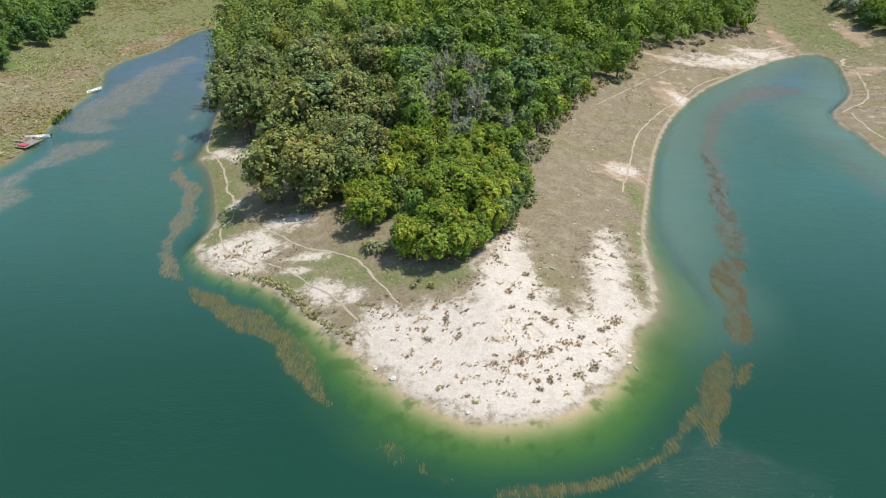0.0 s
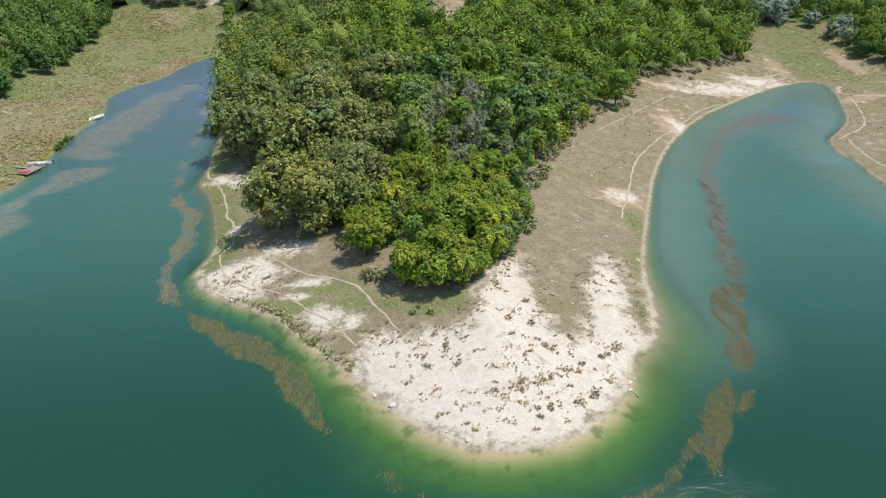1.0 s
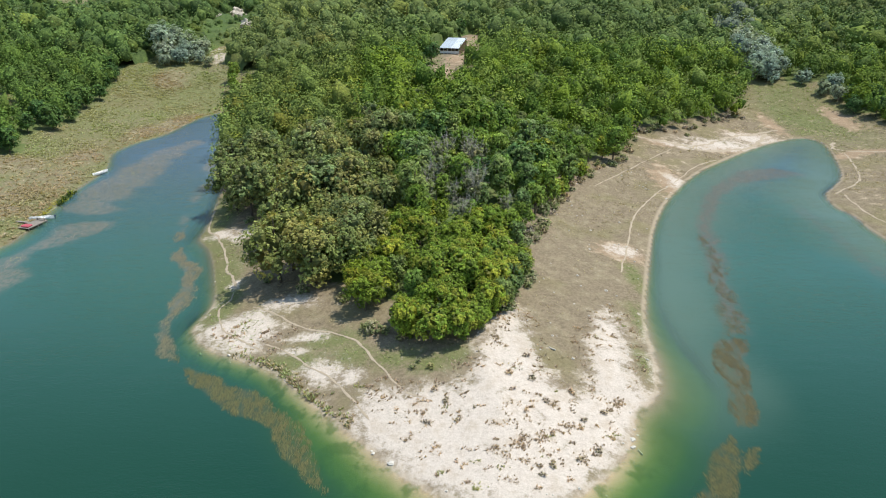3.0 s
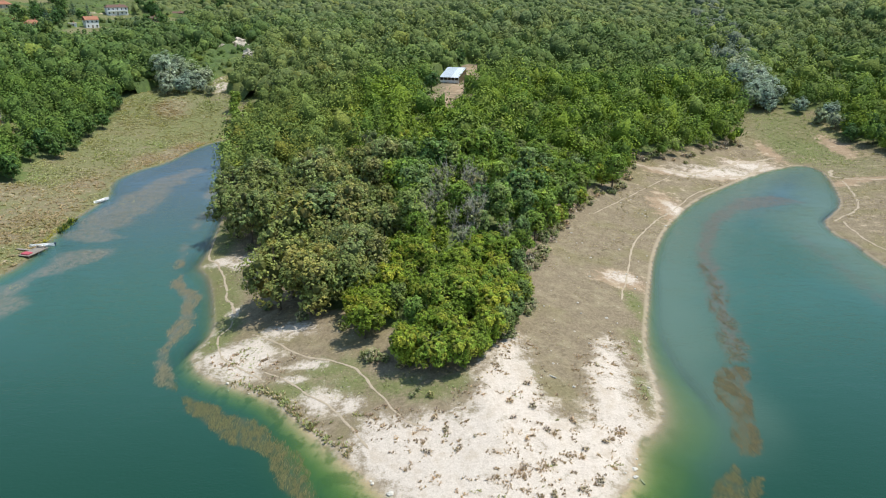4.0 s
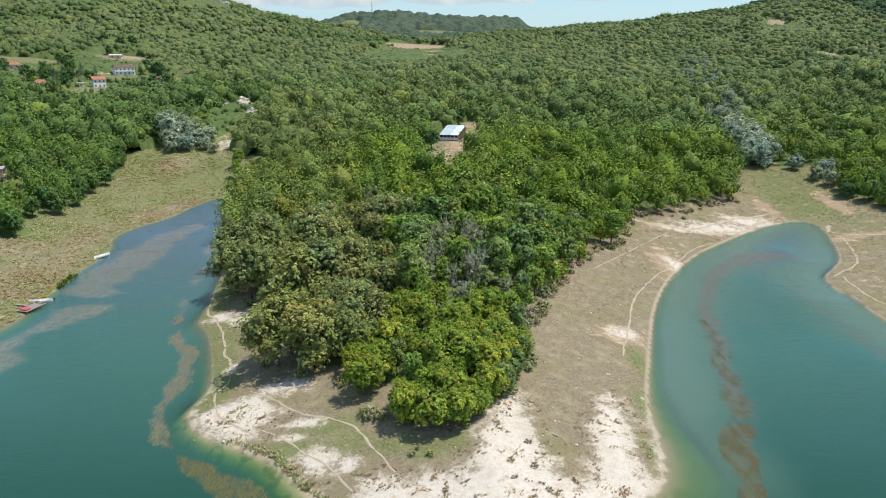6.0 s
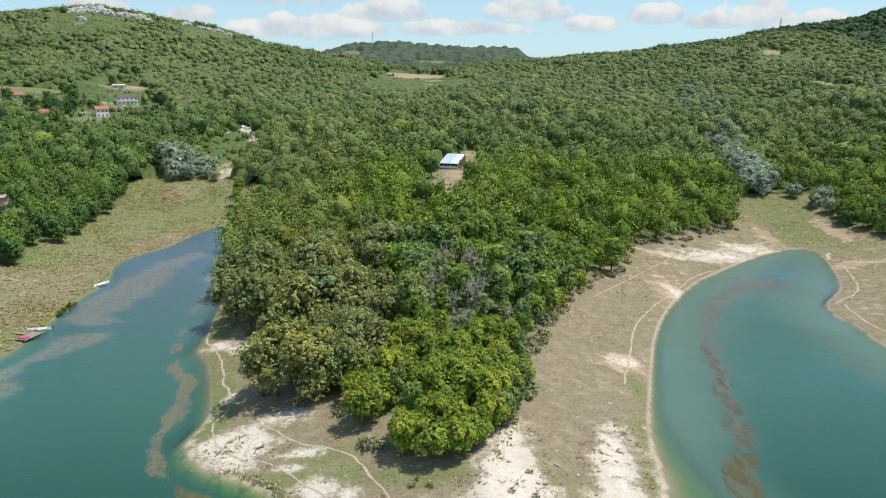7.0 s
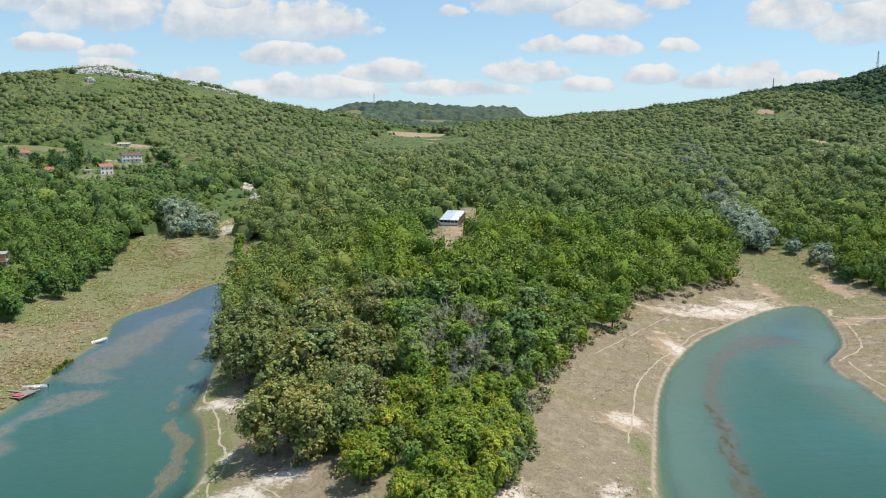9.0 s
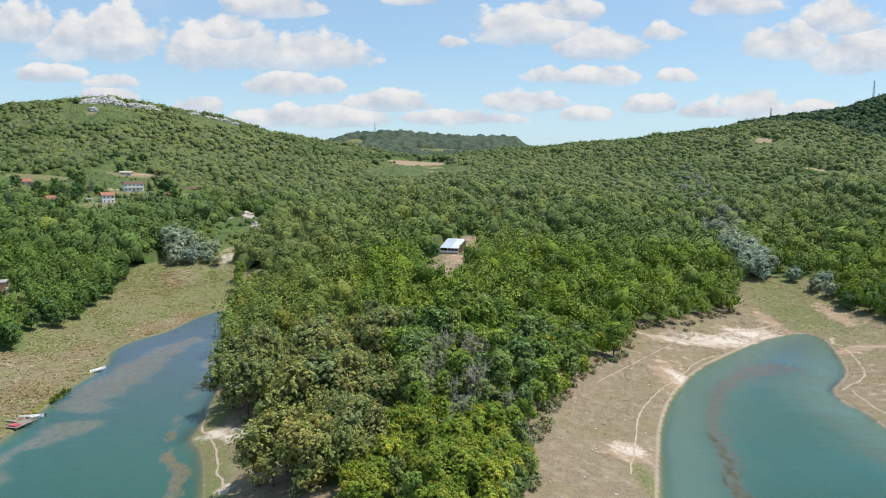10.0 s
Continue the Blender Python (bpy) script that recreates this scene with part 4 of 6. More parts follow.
KINDS = {
    # tall, wide, bare trunk, lobes, sprays a lobe, size, colours, size of the lobes
    "oak": (12.0, 4.7, 0.2, 28, 84, 0.25, OLIVE, OLIVE2, (0.26, 0.42)),
    "tree": (10.5, 3.0, 0.5, 24, 62, 0.24, GREEN, GREEN2, (0.26, 0.42)),
    "ash": (11.0, 2.7, 0.8, 24, 58, 0.22, ASH, ASH2, (0.26, 0.40)),
    "young_tree": (8.0, 3.4, 0.1, 34, 50, 0.22, BRIGHT, BRIGHT2, (0.20, 0.34)),
    "dark_tree": (9.5, 3.4, 0.2, 22, 66, 0.29, DARK, DARK2, (0.28, 0.44)),
    "willow": (9.5, 4.6, 0.0, 26, 80, 0.32, SILVER, SILVER2, (0.26, 0.42)),
    "withered_tree": (10.0, 2.3, 2.5, 13, 14, 0.18, GREY, GREY2, (0.30, 0.50)),
    "bush": (2.6, 2.0, 0.0, 9, 40, 0.17, (0.30, 0.33, 0.15), (0.40, 0.35, 0.23), (0.30, 0.50)),
    "dry_bush": (2.0, 2.2, 0.0, 9, 34, 0.15, (0.62, 0.48, 0.41), (0.52, 0.45, 0.32), (0.30, 0.50)),
}
LABELS = {
    "oak": ("tall oak with a dense olive-green crown in the wood", "tree"),
    "tree": ("leafy green deciduous tree in the lakeside wood", "tree"),
    "ash": ("slender grey-green ash tree in the lakeside wood", "tree"),
    "dry_bush": ("low brown dried bush on pale sand", "bush"),
    "young_tree": ("bushy yellow-green tree at the edge of the wood", "tree"),
    "dark_tree": ("dark green rounded tree with low branches on dry grass", "tree"),
    "willow": ("silver-grey willow with a broad rounded crown on damp ground", "willow tree"),
    "withered_tree": ("half-dead tree with bare grey twigs among green trees", "tree"),
    "bush": ("low straggly green-brown bush on the dry slope", "bush"),
}
PROTO = {}


def first_trees():
    rng = np.random.RandomState(3)
    for kind, (tall, wide, base, lobes, cards, size, c1, c2, swell) in KINDS.items():
        PROTO[kind] = []
        near_kind = kind in ("oak", "tree", "ash", "young_tree")
        for i in range(6 if near_kind else 2):
            more = 1.9 if near_kind and i < 3 else 1.05 if near_kind else 0.85
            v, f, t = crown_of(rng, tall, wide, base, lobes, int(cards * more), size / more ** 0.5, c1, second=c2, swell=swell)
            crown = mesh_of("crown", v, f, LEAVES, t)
            bm = trunk_of(rng, tall, wide, base, 7 if kind == "withered_tree" else 6, 11 if kind == "withered_tree" else 0)
            trunk = bpy.data.meshes.new("trunk")
            bm.to_mesh(trunk)
            bm.free()
            trunk.materials.append(DEAD if kind == "withered_tree" else BARK)
            PROTO[kind].append((trunk, crown))


first_trees()
tree_rng = np.random.RandomState(21)


def plant(kind, x, y, scale=1.0, group="", sink=0.0):
    """One tree or bush with its trunk and crown."""
    forms = PROTO[kind]
    if len(forms) == 6:
        forms = forms[:3] if y < 138 else forms[3:]
    trunk, crown = forms[tree_rng.randint(len(forms))]
    label, category = LABELS[kind]
    m = Matrix.Translation((x, y, float(ground_z(x, y)) - sink)) @ Matrix.Rotation(tree_rng.uniform(0, math.tau), 4, "Z")
    name = {"young_tree": "tree", "dry_bush": "bush", "ash": "ash_tree", "dark_tree": "tree", "withered_tree": "tree", "oak": "oak_tree", "willow": "willow_tree"}.get(kind, kind)
    ob = thing(name, label, category, m @ Matrix.Diagonal((scale * tree_rng.uniform(0.9, 1.12), scale * tree_rng.uniform(0.9, 1.12), scale, 1)), group)
    for mesh in (trunk, crown):
        child = new(mesh.name.split(".")[0], mesh)
        child.parent = ob
    return ob


def scatter(rng, x0, x1, y0, y1, space, loose=0.36):
    nx, ny = int((x1 - x0) / space), int((y1 - y0) / space)
    i, j = np.meshgrid(np.arange(nx), np.arange(ny))
    x = x0 + (i + 0.5 * (j % 2) + rng.uniform(-loose, loose, i.shape)) * space
    y = y0 + (j + rng.uniform(-loose, loose, i.shape)) * space
    return x.ravel(), y.ravel()


def build_wood():
    """The trees nearest to the shore, one by one."""
    rng = np.random.RandomState(8)
    x1, y1 = scatter(rng, -84, 90, 94, 208, 4.8)
    x2, y2 = scatter(rng, -86, 10, 104, 208, 7.5)
    old = lambda x, y: (x < -9 - 0.07 * (y - 110)) & ~(((y < 124) & (x > -15 - (y - 100) * 0.1)) | ((x > -9) & (y < 141)))
    x, y = np.concatenate([x1[~old(x1, y1)], x2[old(x2, y2)]]), np.concatenate([y1[~old(x1, y1)], y2[old(x2, y2)]])
    keep = inside(WOOD, x, y) & (y < 204)
    for px, py in zip(x[keep], y[keep]):
        pale = math.hypot(px - 7, (py - 148) * 0.55) < 13
        young = py < 124 and px > -15 - (py - 100) * 0.1 or (px > -9 and py < 141 + rng.uniform(-6, 6))
        left = px < -9 - 0.07 * (py - 110)
        if left and not young:
            plant("oak", px, py, rng.uniform(0.74, 1.36), "oaks on the point of land")
        elif pale and rng.rand() < 0.34 and float(edge_in(WOOD, np.array([px]), np.array([py]))[0]) > 4:
            plant("withered_tree", px, py, rng.uniform(0.85, 1.15), "withered trees in the wood")
        elif young:
            kind = "young_tree" if rng.rand() < 0.82 else ("tree" if rng.rand() < 0.5 else "ash")
            plant(kind, px, py, rng.uniform(0.72, 1.12) * (1.0 if kind == "young_tree" else 0.72) * (1.0 if py > 104 else 0.86), "bushy trees at the wood's tip")
        else:
            pick = rng.rand()
            kind = "tree" if pick < 0.48 else "ash" if pick < 0.72 else "dark_tree" if pick < 0.82 else "young_tree"
            plant(kind, px, py, rng.uniform(0.58, 1.36), "green trees on the point of land")


build_wood()
for px, py, ps in ((-1.8, 96.4, 0.98), (2.6, 96.0, 0.84), (-5.8, 98.8, 0.85), (5.6, 98.6, 0.7), (0.4, 101.0, 1.05)):
    plant("young_tree", px, py, ps, "bushy trees at the wood's tip")
for px, py, ps in ((10.2, 105.2, 0.72), (12.2, 110.0, 0.72), (14.6, 116.4, 0.64)):
    plant("ash", px, py, ps, "bushy trees at the wood's tip")


def dome_form(rng, kind, level, lobes, cards, size, core=0.80, flat=1.0, skirt=-0.62):
    """A lumpy crown: swelling lobes over a dome, with loose sprays of leaves standing off it."""
    tall, wide, base = KINDS[kind][:3]
    high = tall * 0.46 * (flat if flat < 0.65 else 1.0)
    v, f = DOMES[level]
    d = rng.normal(size=(lobes, 3))
    d[:, 2] = rng.uniform(-0.35, 1.1, lobes)
    d /= np.linalg.norm(d, axis=1)[:, None]
    swell, tone = rng.uniform(0.22, 0.50, lobes), rng.uniform(0.86, 1.16, lobes)
    span = 0.16 * (12 / lobes)

    def shell(u):
        k = np.clip(1 - (1 - u @ d.T) / span, 0, 1) ** 0.5 * swell
        return 0.66 + k.max(1), tone[k.argmax(1)]
    size_of = np.array([wide * 1.08, wide * 1.08, tall * 0.52 * flat])
    turn = np.linalg.qr(rng.normal(size=(3, 3)))[0]
    v = v @ turn
    r, t = shell(v)
    dome = v * (r * core * rng.uniform(*((0.86, 1.14) if level > 1 else (0.80, 1.18)), len(v)))[:, None] * size_of
    dome[:, 2] += high
    if np.linalg.det(turn) < 0:
        f = f[:, ::-1]
    f = f[(v[f].mean(1)[:, 2] > skirt)]
    u = rng.normal(size=(cards, 3))
    u[:, 2] = np.abs(u[:, 2]) * 1.2 - 0.45
    u /= np.linalg.norm(u, axis=1)[:, None]
    r2, t2 = shell(u)
    p = u * (r2 * rng.uniform(0.78, 1.06, cards))[:, None] * size_of + (0, 0, high)
    n = u + rng.normal(size=u.shape) * 0.5 + (0.1, 0, 0.35)
    n /= np.linalg.norm(n, axis=1)[:, None]
    e = np.cross(n, rng.normal(size=n.shape))
    e /= np.linalg.norm(e, axis=1)[:, None]
    w = np.cross(n, e)
    a, b = (size * rng.uniform(0.6, 1.3, (cards, 1)) for _ in range(2))
    quad = np.stack([p - e * a, p - w * b * 0.8, p + e * a, p + w * b * 0.8], 1).reshape(-1, 3)
    j = np.arange(cards)[:, None] * 4 + len(dome)
    # small domes are coloured darker than their sprays, as painted shade within the crown
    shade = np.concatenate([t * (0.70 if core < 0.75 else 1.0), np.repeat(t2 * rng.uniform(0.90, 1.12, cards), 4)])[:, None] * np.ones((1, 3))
    return np.vstack([dome, quad]), np.vstack([f, j + [0, 1, 2], j + [0, 2, 3]]), shade


def wood_of(name, label, x, y, forms, colors, scale, rng, smooth=True, mat=CANOPY, spread=1.0):
    """Many crowns in one mesh."""
    vs, fs, ts, at = [], [], [], 0
    which = rng.randint(len(forms), size=len(x))
    z = ground_z(x, y)
    for k, (v, f, t) in enumerate(forms):
        own = np.where(which == k)[0]
        if not len(own):
            continue
        a = rng.uniform(0, math.tau, len(own))
        s = scale * (0.55 + 0.85 * rng.rand(len(own)) ** 1.3) * (1 + 0.6 * step(330, 430, y[own]) * (rough(x[own], y[own], 34, 2) - 0.55)) * np.where(near(x[own], y[own], LOW) > 0, np.where(x[own] > -150, 0.36, 0.44), 1.0)
        ca, sa = np.cos(a)[:, None], np.sin(a)[:, None]
        sx = s[:, None] * spread * rng.uniform(0.9, 1.25, (len(own), 1))
        vx = (v[None, :, 0] * ca - v[None, :, 1] * sa) * sx + x[own][:, None]
        vy = (v[None, :, 0] * sa + v[None, :, 1] * ca) * sx + y[own][:, None]
        vz = v[None, :, 2] * s[:, None] + z[own][:, None] - 0.4
        vs.append(np.stack([vx, vy, vz], -1).reshape(-1, 3))
        fs.append((f[None] + (np.arange(len(own)) * len(v))[:, None, None]).reshape(-1, 3) + at)
        ts.append((t[None] * colors[own][:, None]).reshape(-1, 3))
        at += len(own) * len(v)
    me = mesh_of(name, np.vstack(vs), np.vstack(fs), mat, np.vstack(ts), smooth)
    return tagged(new(name, me), label, "woodland", kind="stuff")


PALETTE = np.array([GREEN, GREEN2, DARK, DARK2, ASH, GREEN, BRIGHT, ASH2])
PINES = [(400, 1100), (450, 1010), (505, 940), (522, 830), (900, 700), (1200, 1000), (900, 1300), (420, 1200)]


def colors_at(rng, x, y, n):
    c = PALETTE[rng.randint(len(PALETTE), size=n)] * 0.62
    c = c + 0.38 * np.array(GREEN)
    c = c * np.array((1.06, 1.0, 0.86))
    # bluish haze of distance put into the leaf colour on the hills
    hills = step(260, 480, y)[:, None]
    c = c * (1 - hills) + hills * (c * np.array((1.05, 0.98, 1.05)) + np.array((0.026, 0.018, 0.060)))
    # browner, drier oak in broad drifts, lusher green in others
    drift = step(0.45, 0.62, rough(x, y, 120, 2))[:, None]
    c = c * (1 - 0.5 * drift) + 0.5 * drift * np.array(OLIVE)
    lush = step(0.50, 0.66, rough(x + 900, y, 60, 3))[:, None]
    lush = lush * step(250, 420, y)[:, None] * 0.45
    c = c * (1 - lush) + lush * np.array(DARK2)
    # the damp valley by the inlet is deep green
    valley = (step(-104, -128, x) * step(560, 470, y))[:, None]
    c = c * (1 - 0.55 * valley) + 0.55 * valley * (np.array(DARK2) * rng.uniform(0.8, 1.3, (n, 1)))
    oaks = (step(-0.10, -0.16, x / y) * step(420, 340, y) * step(-125, -105, x))[:, None]
    c = c * (1 - 0.7 * oaks) + 0.7 * oaks * np.array(OLIVE) * np.where(rng.rand(n, 1) < 0.12, (1.25, 1.0, 0.8), (1.0, 1.0, 1.0))
    pines = inside(PINES, x, y)[:, None]
    c = np.where(pines, c * 0.15 + 0.85 * (np.array(DARK) * 0.7 + np.array((0.0, 0.008, 0.022))), c)
    fringe = (step(1040, 1075, y) * step(1240, 1200, y))[:, None]
    belt = (along([(-110, 880), (-80, 930), (-40, 972), (20, 972)], x, y)[0] < 13)[:, None]
    c = np.where((fringe > 0.5) | belt, c * 0.3 + 0.7 * np.array(DARK), c)
    glen = along([(160, 400), (187, 474), (215, 600), (250, 700), (262, 780)], x, y)[0] < 13
    c = np.where((glen & (rng.rand(n) < 0.35))[:, None], np.array(SILVER) * 0.62, c)
    dusty = rng.rand(n, 1) < 0.10
    c = np.where(dusty, c * np.array((1.18, 1.08, 1.0)), c)
    gold = rng.rand(n, 1) < 0.03
    c = np.where(gold, c * np.array((1.3, 1.16, 0.85)), c)
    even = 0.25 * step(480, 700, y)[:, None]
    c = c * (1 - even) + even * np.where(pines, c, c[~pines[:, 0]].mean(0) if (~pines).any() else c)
    return c * (1 + rng.uniform(-0.18, 0.20, (n, 1)) * (1 - 0.5 * even)) * 0.76


def canopy(label, rng, us, ys, space, reach, shade, haze_cast=0.0):
    """The closed roof of a wood seen from afar: rounded crowns of many sizes that run into one another."""
    gu, gy = np.meshgrid(us, ys)
    gx = gu * gy
    wide = us[-1] * ys[-1]
    x, y = scatter(rng, -wide, wide, ys[0], ys[-1], space, 0.62)
    keep = woodland(x, y) & (np.abs(x) < us[-1] * y)
    x, y = x[keep], y[keep]
    n = len(x)
    size = 0.62 + 0.75 * rng.rand(n) ** 1.5
    low = np.where(near(x, y, LOW) > 0, 0.45, 1.0)
    radius, top = reach * size * rng.uniform(0.95, 1.35, n), (3.2 + 0.85 * reach * size * rng.uniform(0.8, 1.25, n)) * low
    ci, cj = np.round((x / y - us[0]) / (us[1] - us[0])).astype(int), np.round((y - ys[0]) / (ys[1] - ys[0])).astype(int)
    high, owner = np.zeros(gx.size), np.zeros(gx.size, int)
    span = int(reach * 1.9 / (ys[1] - ys[0])) + 1
    stamps = []
    for di in range(-span, span + 1):
        for dj in range(-span, span + 1):
            i, j = ci + di, cj + dj
            ok = np.where((i >= 0) & (i < len(us)) & (j >= 0) & (j < len(ys)))[0]
            k = j[ok] * len(us) + i[ok]
            d = np.hypot(gx.ravel()[k] - x[ok], gy.ravel()[k] - y[ok]) / radius[ok]
            hit = d < 1
            stamps.append((k[hit], ok[hit], top[ok[hit]] * (0.35 + 0.65 * np.sqrt(1 - d[hit] ** 2))))
    for k, _, h in stamps:
        np.maximum.at(high, k, h)
    for k, who, h in stamps:
        first = h >= high[k] - 1e-9
        owner[k[first]] = who[first]
    fx, fy = gx.ravel(), gy.ravel()
    wood = woodland(fx, fy)
    high = np.where(wood, np.maximum(high * (0.74 if reach < 5 else 1.25), 1.4) + 0.25 * reach * (rough(fx, fy, 2.4, 2) - 0.5), -0.8)
    tint = (colors_at(rng, x, y, n) * shade + haze_cast)[owner]
    ny, nx = gx.shape
    k = np.arange(ny * nx).reshape(ny, nx)
    quads = np.stack([k[:-1, :-1], k[:-1, 1:], k[1:, 1:], k[1:, :-1]], -1).reshape(-1, 4)
    quads = quads[wood[quads].any(1)]
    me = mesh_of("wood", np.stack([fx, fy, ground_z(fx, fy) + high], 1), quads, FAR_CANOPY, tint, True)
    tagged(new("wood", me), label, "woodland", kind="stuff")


def build_woods():
    rng = np.random.RandomState(14)
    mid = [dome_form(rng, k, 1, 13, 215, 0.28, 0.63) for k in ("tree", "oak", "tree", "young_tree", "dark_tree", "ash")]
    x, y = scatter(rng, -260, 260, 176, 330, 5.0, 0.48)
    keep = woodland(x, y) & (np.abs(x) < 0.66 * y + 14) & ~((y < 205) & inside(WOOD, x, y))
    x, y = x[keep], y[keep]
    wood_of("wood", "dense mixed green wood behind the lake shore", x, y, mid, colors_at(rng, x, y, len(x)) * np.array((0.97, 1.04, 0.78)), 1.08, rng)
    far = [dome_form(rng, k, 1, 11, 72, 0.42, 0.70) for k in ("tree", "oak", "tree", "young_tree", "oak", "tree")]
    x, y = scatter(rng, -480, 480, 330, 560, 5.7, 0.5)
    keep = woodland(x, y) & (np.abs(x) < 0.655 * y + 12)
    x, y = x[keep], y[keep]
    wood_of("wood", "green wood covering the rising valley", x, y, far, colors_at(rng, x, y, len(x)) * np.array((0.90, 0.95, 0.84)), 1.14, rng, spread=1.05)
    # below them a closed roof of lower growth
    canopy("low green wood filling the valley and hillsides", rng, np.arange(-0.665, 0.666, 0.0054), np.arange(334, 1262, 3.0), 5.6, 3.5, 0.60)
    hill = [dome_form(rng, k, 1, 9, 9, 0.55, 0.84, 1.0, -0.30) for k in ("tree", "oak", "tree", "young_tree", "oak", "ash")]
    x, y = scatter(rng, -860, 860, 560, 1260, 4.25, 0.6)
    keep = woodland(x, y) & (np.abs(x) < 0.645 * y + 10)
    x, y = x[keep], y[keep]
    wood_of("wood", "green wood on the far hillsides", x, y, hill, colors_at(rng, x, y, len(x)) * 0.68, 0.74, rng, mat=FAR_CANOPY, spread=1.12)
    # taller trees that stand out of the rest
    tall = [dome_form(rng, k, 1, 9, 26, 0.5, 0.80) for k in ("tree", "oak", "dark_tree", "ash")]
    x, y = scatter(rng, -860, 860, 600, 1250, 23, 0.7)
    keep = woodland(x, y) & (np.abs(x) < 0.645 * y + 10) & (rough(x, y, 70, 2) > 0.45) & (near(x, y, LOW) < 0)
    x, y = x[keep], y[keep]
    c = colors_at(rng, x, y, len(x)) * 0.5 + 0.30 * np.array(DARK2)
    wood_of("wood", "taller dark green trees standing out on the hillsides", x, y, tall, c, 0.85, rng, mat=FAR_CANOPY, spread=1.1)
    # the last argument paints blue distance haze into the crown colours
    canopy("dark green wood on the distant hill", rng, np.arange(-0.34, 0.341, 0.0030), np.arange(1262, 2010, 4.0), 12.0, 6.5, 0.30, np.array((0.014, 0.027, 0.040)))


build_woods()
# ---- single trees and bushes ----
def build_single_trees():
    rng = np.random.RandomState(31)
    for x, y, s in ((-134, 212, 1.05), (-139, 218, 0.8), (-135, 241, 1.1), (-140, 234, 0.9), (-142, 247, 1.0), (-134, 252, 0.8), (-138, 262, 0.95), (-137, 270, 1.05), (-143, 277, 0.9),
                    (-137, 282, 0.8), (-140, 293, 1.0), (-146, 302, 1.1), (-142, 309, 0.85), (-148, 318, 1.0), (-150, 228, 0.85), (-158, 243, 1.0), (-152, 258, 1.1), (-146, 262, 0.9)):
        plant("dark_tree", x, y, s * 0.92, "trees along the marsh")
    for x, y, s in ((-131, 341, 0.72), (-123, 338, 0.55), (-115, 341, 0.45), (-134, 352, 1.1), (-126, 353, 0.85), (-117, 351, 0.6), (-110, 338, 0.34), (-129, 334, 0.4), (-121, 345, 0.62)):
        plant("willow", x, y, s * 1.62, "silver willows by the inlet")
    for x, y, s in ((134, 305, 0.7), (139, 303, 0.75), (143, 308, 0.8), (138, 313, 0.85), (144, 318, 0.9), (139, 323, 0.95), (146, 330, 1.0), (141, 335, 1.0), (148, 342, 1.0), (144, 350, 1.0), (151, 355, 1.0), (149, 364, 1.0),
                    (151, 299, 0.5), (153, 285, 0.48), (156, 278, 0.5), (159, 289, 0.55)):
        plant("willow", x, y, s * 1.42, "silver willows behind the cove")
    for x, y, s in ((155, 264, 0.8), (158, 272, 0.85), (161, 280, 0.7), (164, 268, 0.95), (160, 258, 0.9), (162, 249, 0.85), (168, 254, 1.0), (170, 264, 0.9), (166, 275, 0.8), (176, 246, 0.9), (172, 240, 0.8)):
        plant("dark_tree", x, y, s, "trees behind the cove")
    plant("dark_tree", -4.6, 302, 1.0)
    for x, y, s in ((-262, 498, 1.2), (-271, 496, 1.3), (-277, 506, 1.2), (-268, 517, 1.3), (-284, 500, 1.1), (-300, 520, 1.2), (-205, 540, 1.2), (-213, 532, 1.1), (-232, 588, 1.3), (-226, 582, 1.1), (-288, 560, 1.2), (-296, 575, 1.3), (-310, 590, 1.2)):
        plant("dark_tree", x, y, s, "trees among the village houses")
    for x, y, s in ((-14, 300, 0.9), (-19, 294, 1.0), (-22, 306, 1.0), (-16, 318, 0.8), (10, 292, 0.55), (13, 300, 0.6), (-10, 352, 1.0), (0, 362, 1.1), (8, 366, 1.05), (-16, 344, 1.1)):
        plant("dark_tree", x, y, s, "trees round the clearing")
    plant("young_tree", 15.3, 121, 0.55)
    plant("young_tree", 13.2, 124.5, 0.62)
    for x, y, s in ((-92, 312, 0.9), (-89, 304, 0.8), (-87, 296, 0.75), (-94, 322, 1.0), (-84, 288, 0.7)):
        plant("tree", x, y, s, "trees at the head of the inlet")
    for x, y, s in ((-2.1, 78.4, 0.34), (2.0, 78.3, 0.28), (4.4, 80.6, 0.2), (13.9, 70.3, 0.42), (12.3, 68.8, 0.3), (11.5, 80.1, 0.32), (9.8, 88.1, 0.38), (13.1, 87.4, 0.42), (-1.1, 85.1, 0.42),
                    (0.5, 82.4, 0.36), (12.8, 92.9, 0.4), (14.6, 82.5, 0.34), (9.9, 84.2, 0.3), (18.7, 85.2, 0.4), (17.6, 71.8, 0.34), (20.2, 73.4, 0.36), (14.6, 75.8, 0.3), (19.4, 79.2, 0.34), (22.6, 81.4, 0.34)):
        plant("dry_bush", x, y, s * 0.85, "dry bushes on the sand", sink=0.06)
    for x, y, s in ((-330, 545, 1.2), (-282, 512, 1.2), (-270, 520, 1.2), (-258, 528, 1.1), (-318, 690, 1.2), (-300, 684, 1.3), (-292, 690, 1.3), (-240, 590, 1.3), (-296, 648, 1.1), (-206, 640, 1.2), (-192, 640, 1.2), (-300, 545, 1.2)):
        plant("dark_tree", x, y, s, "trees among the village houses")
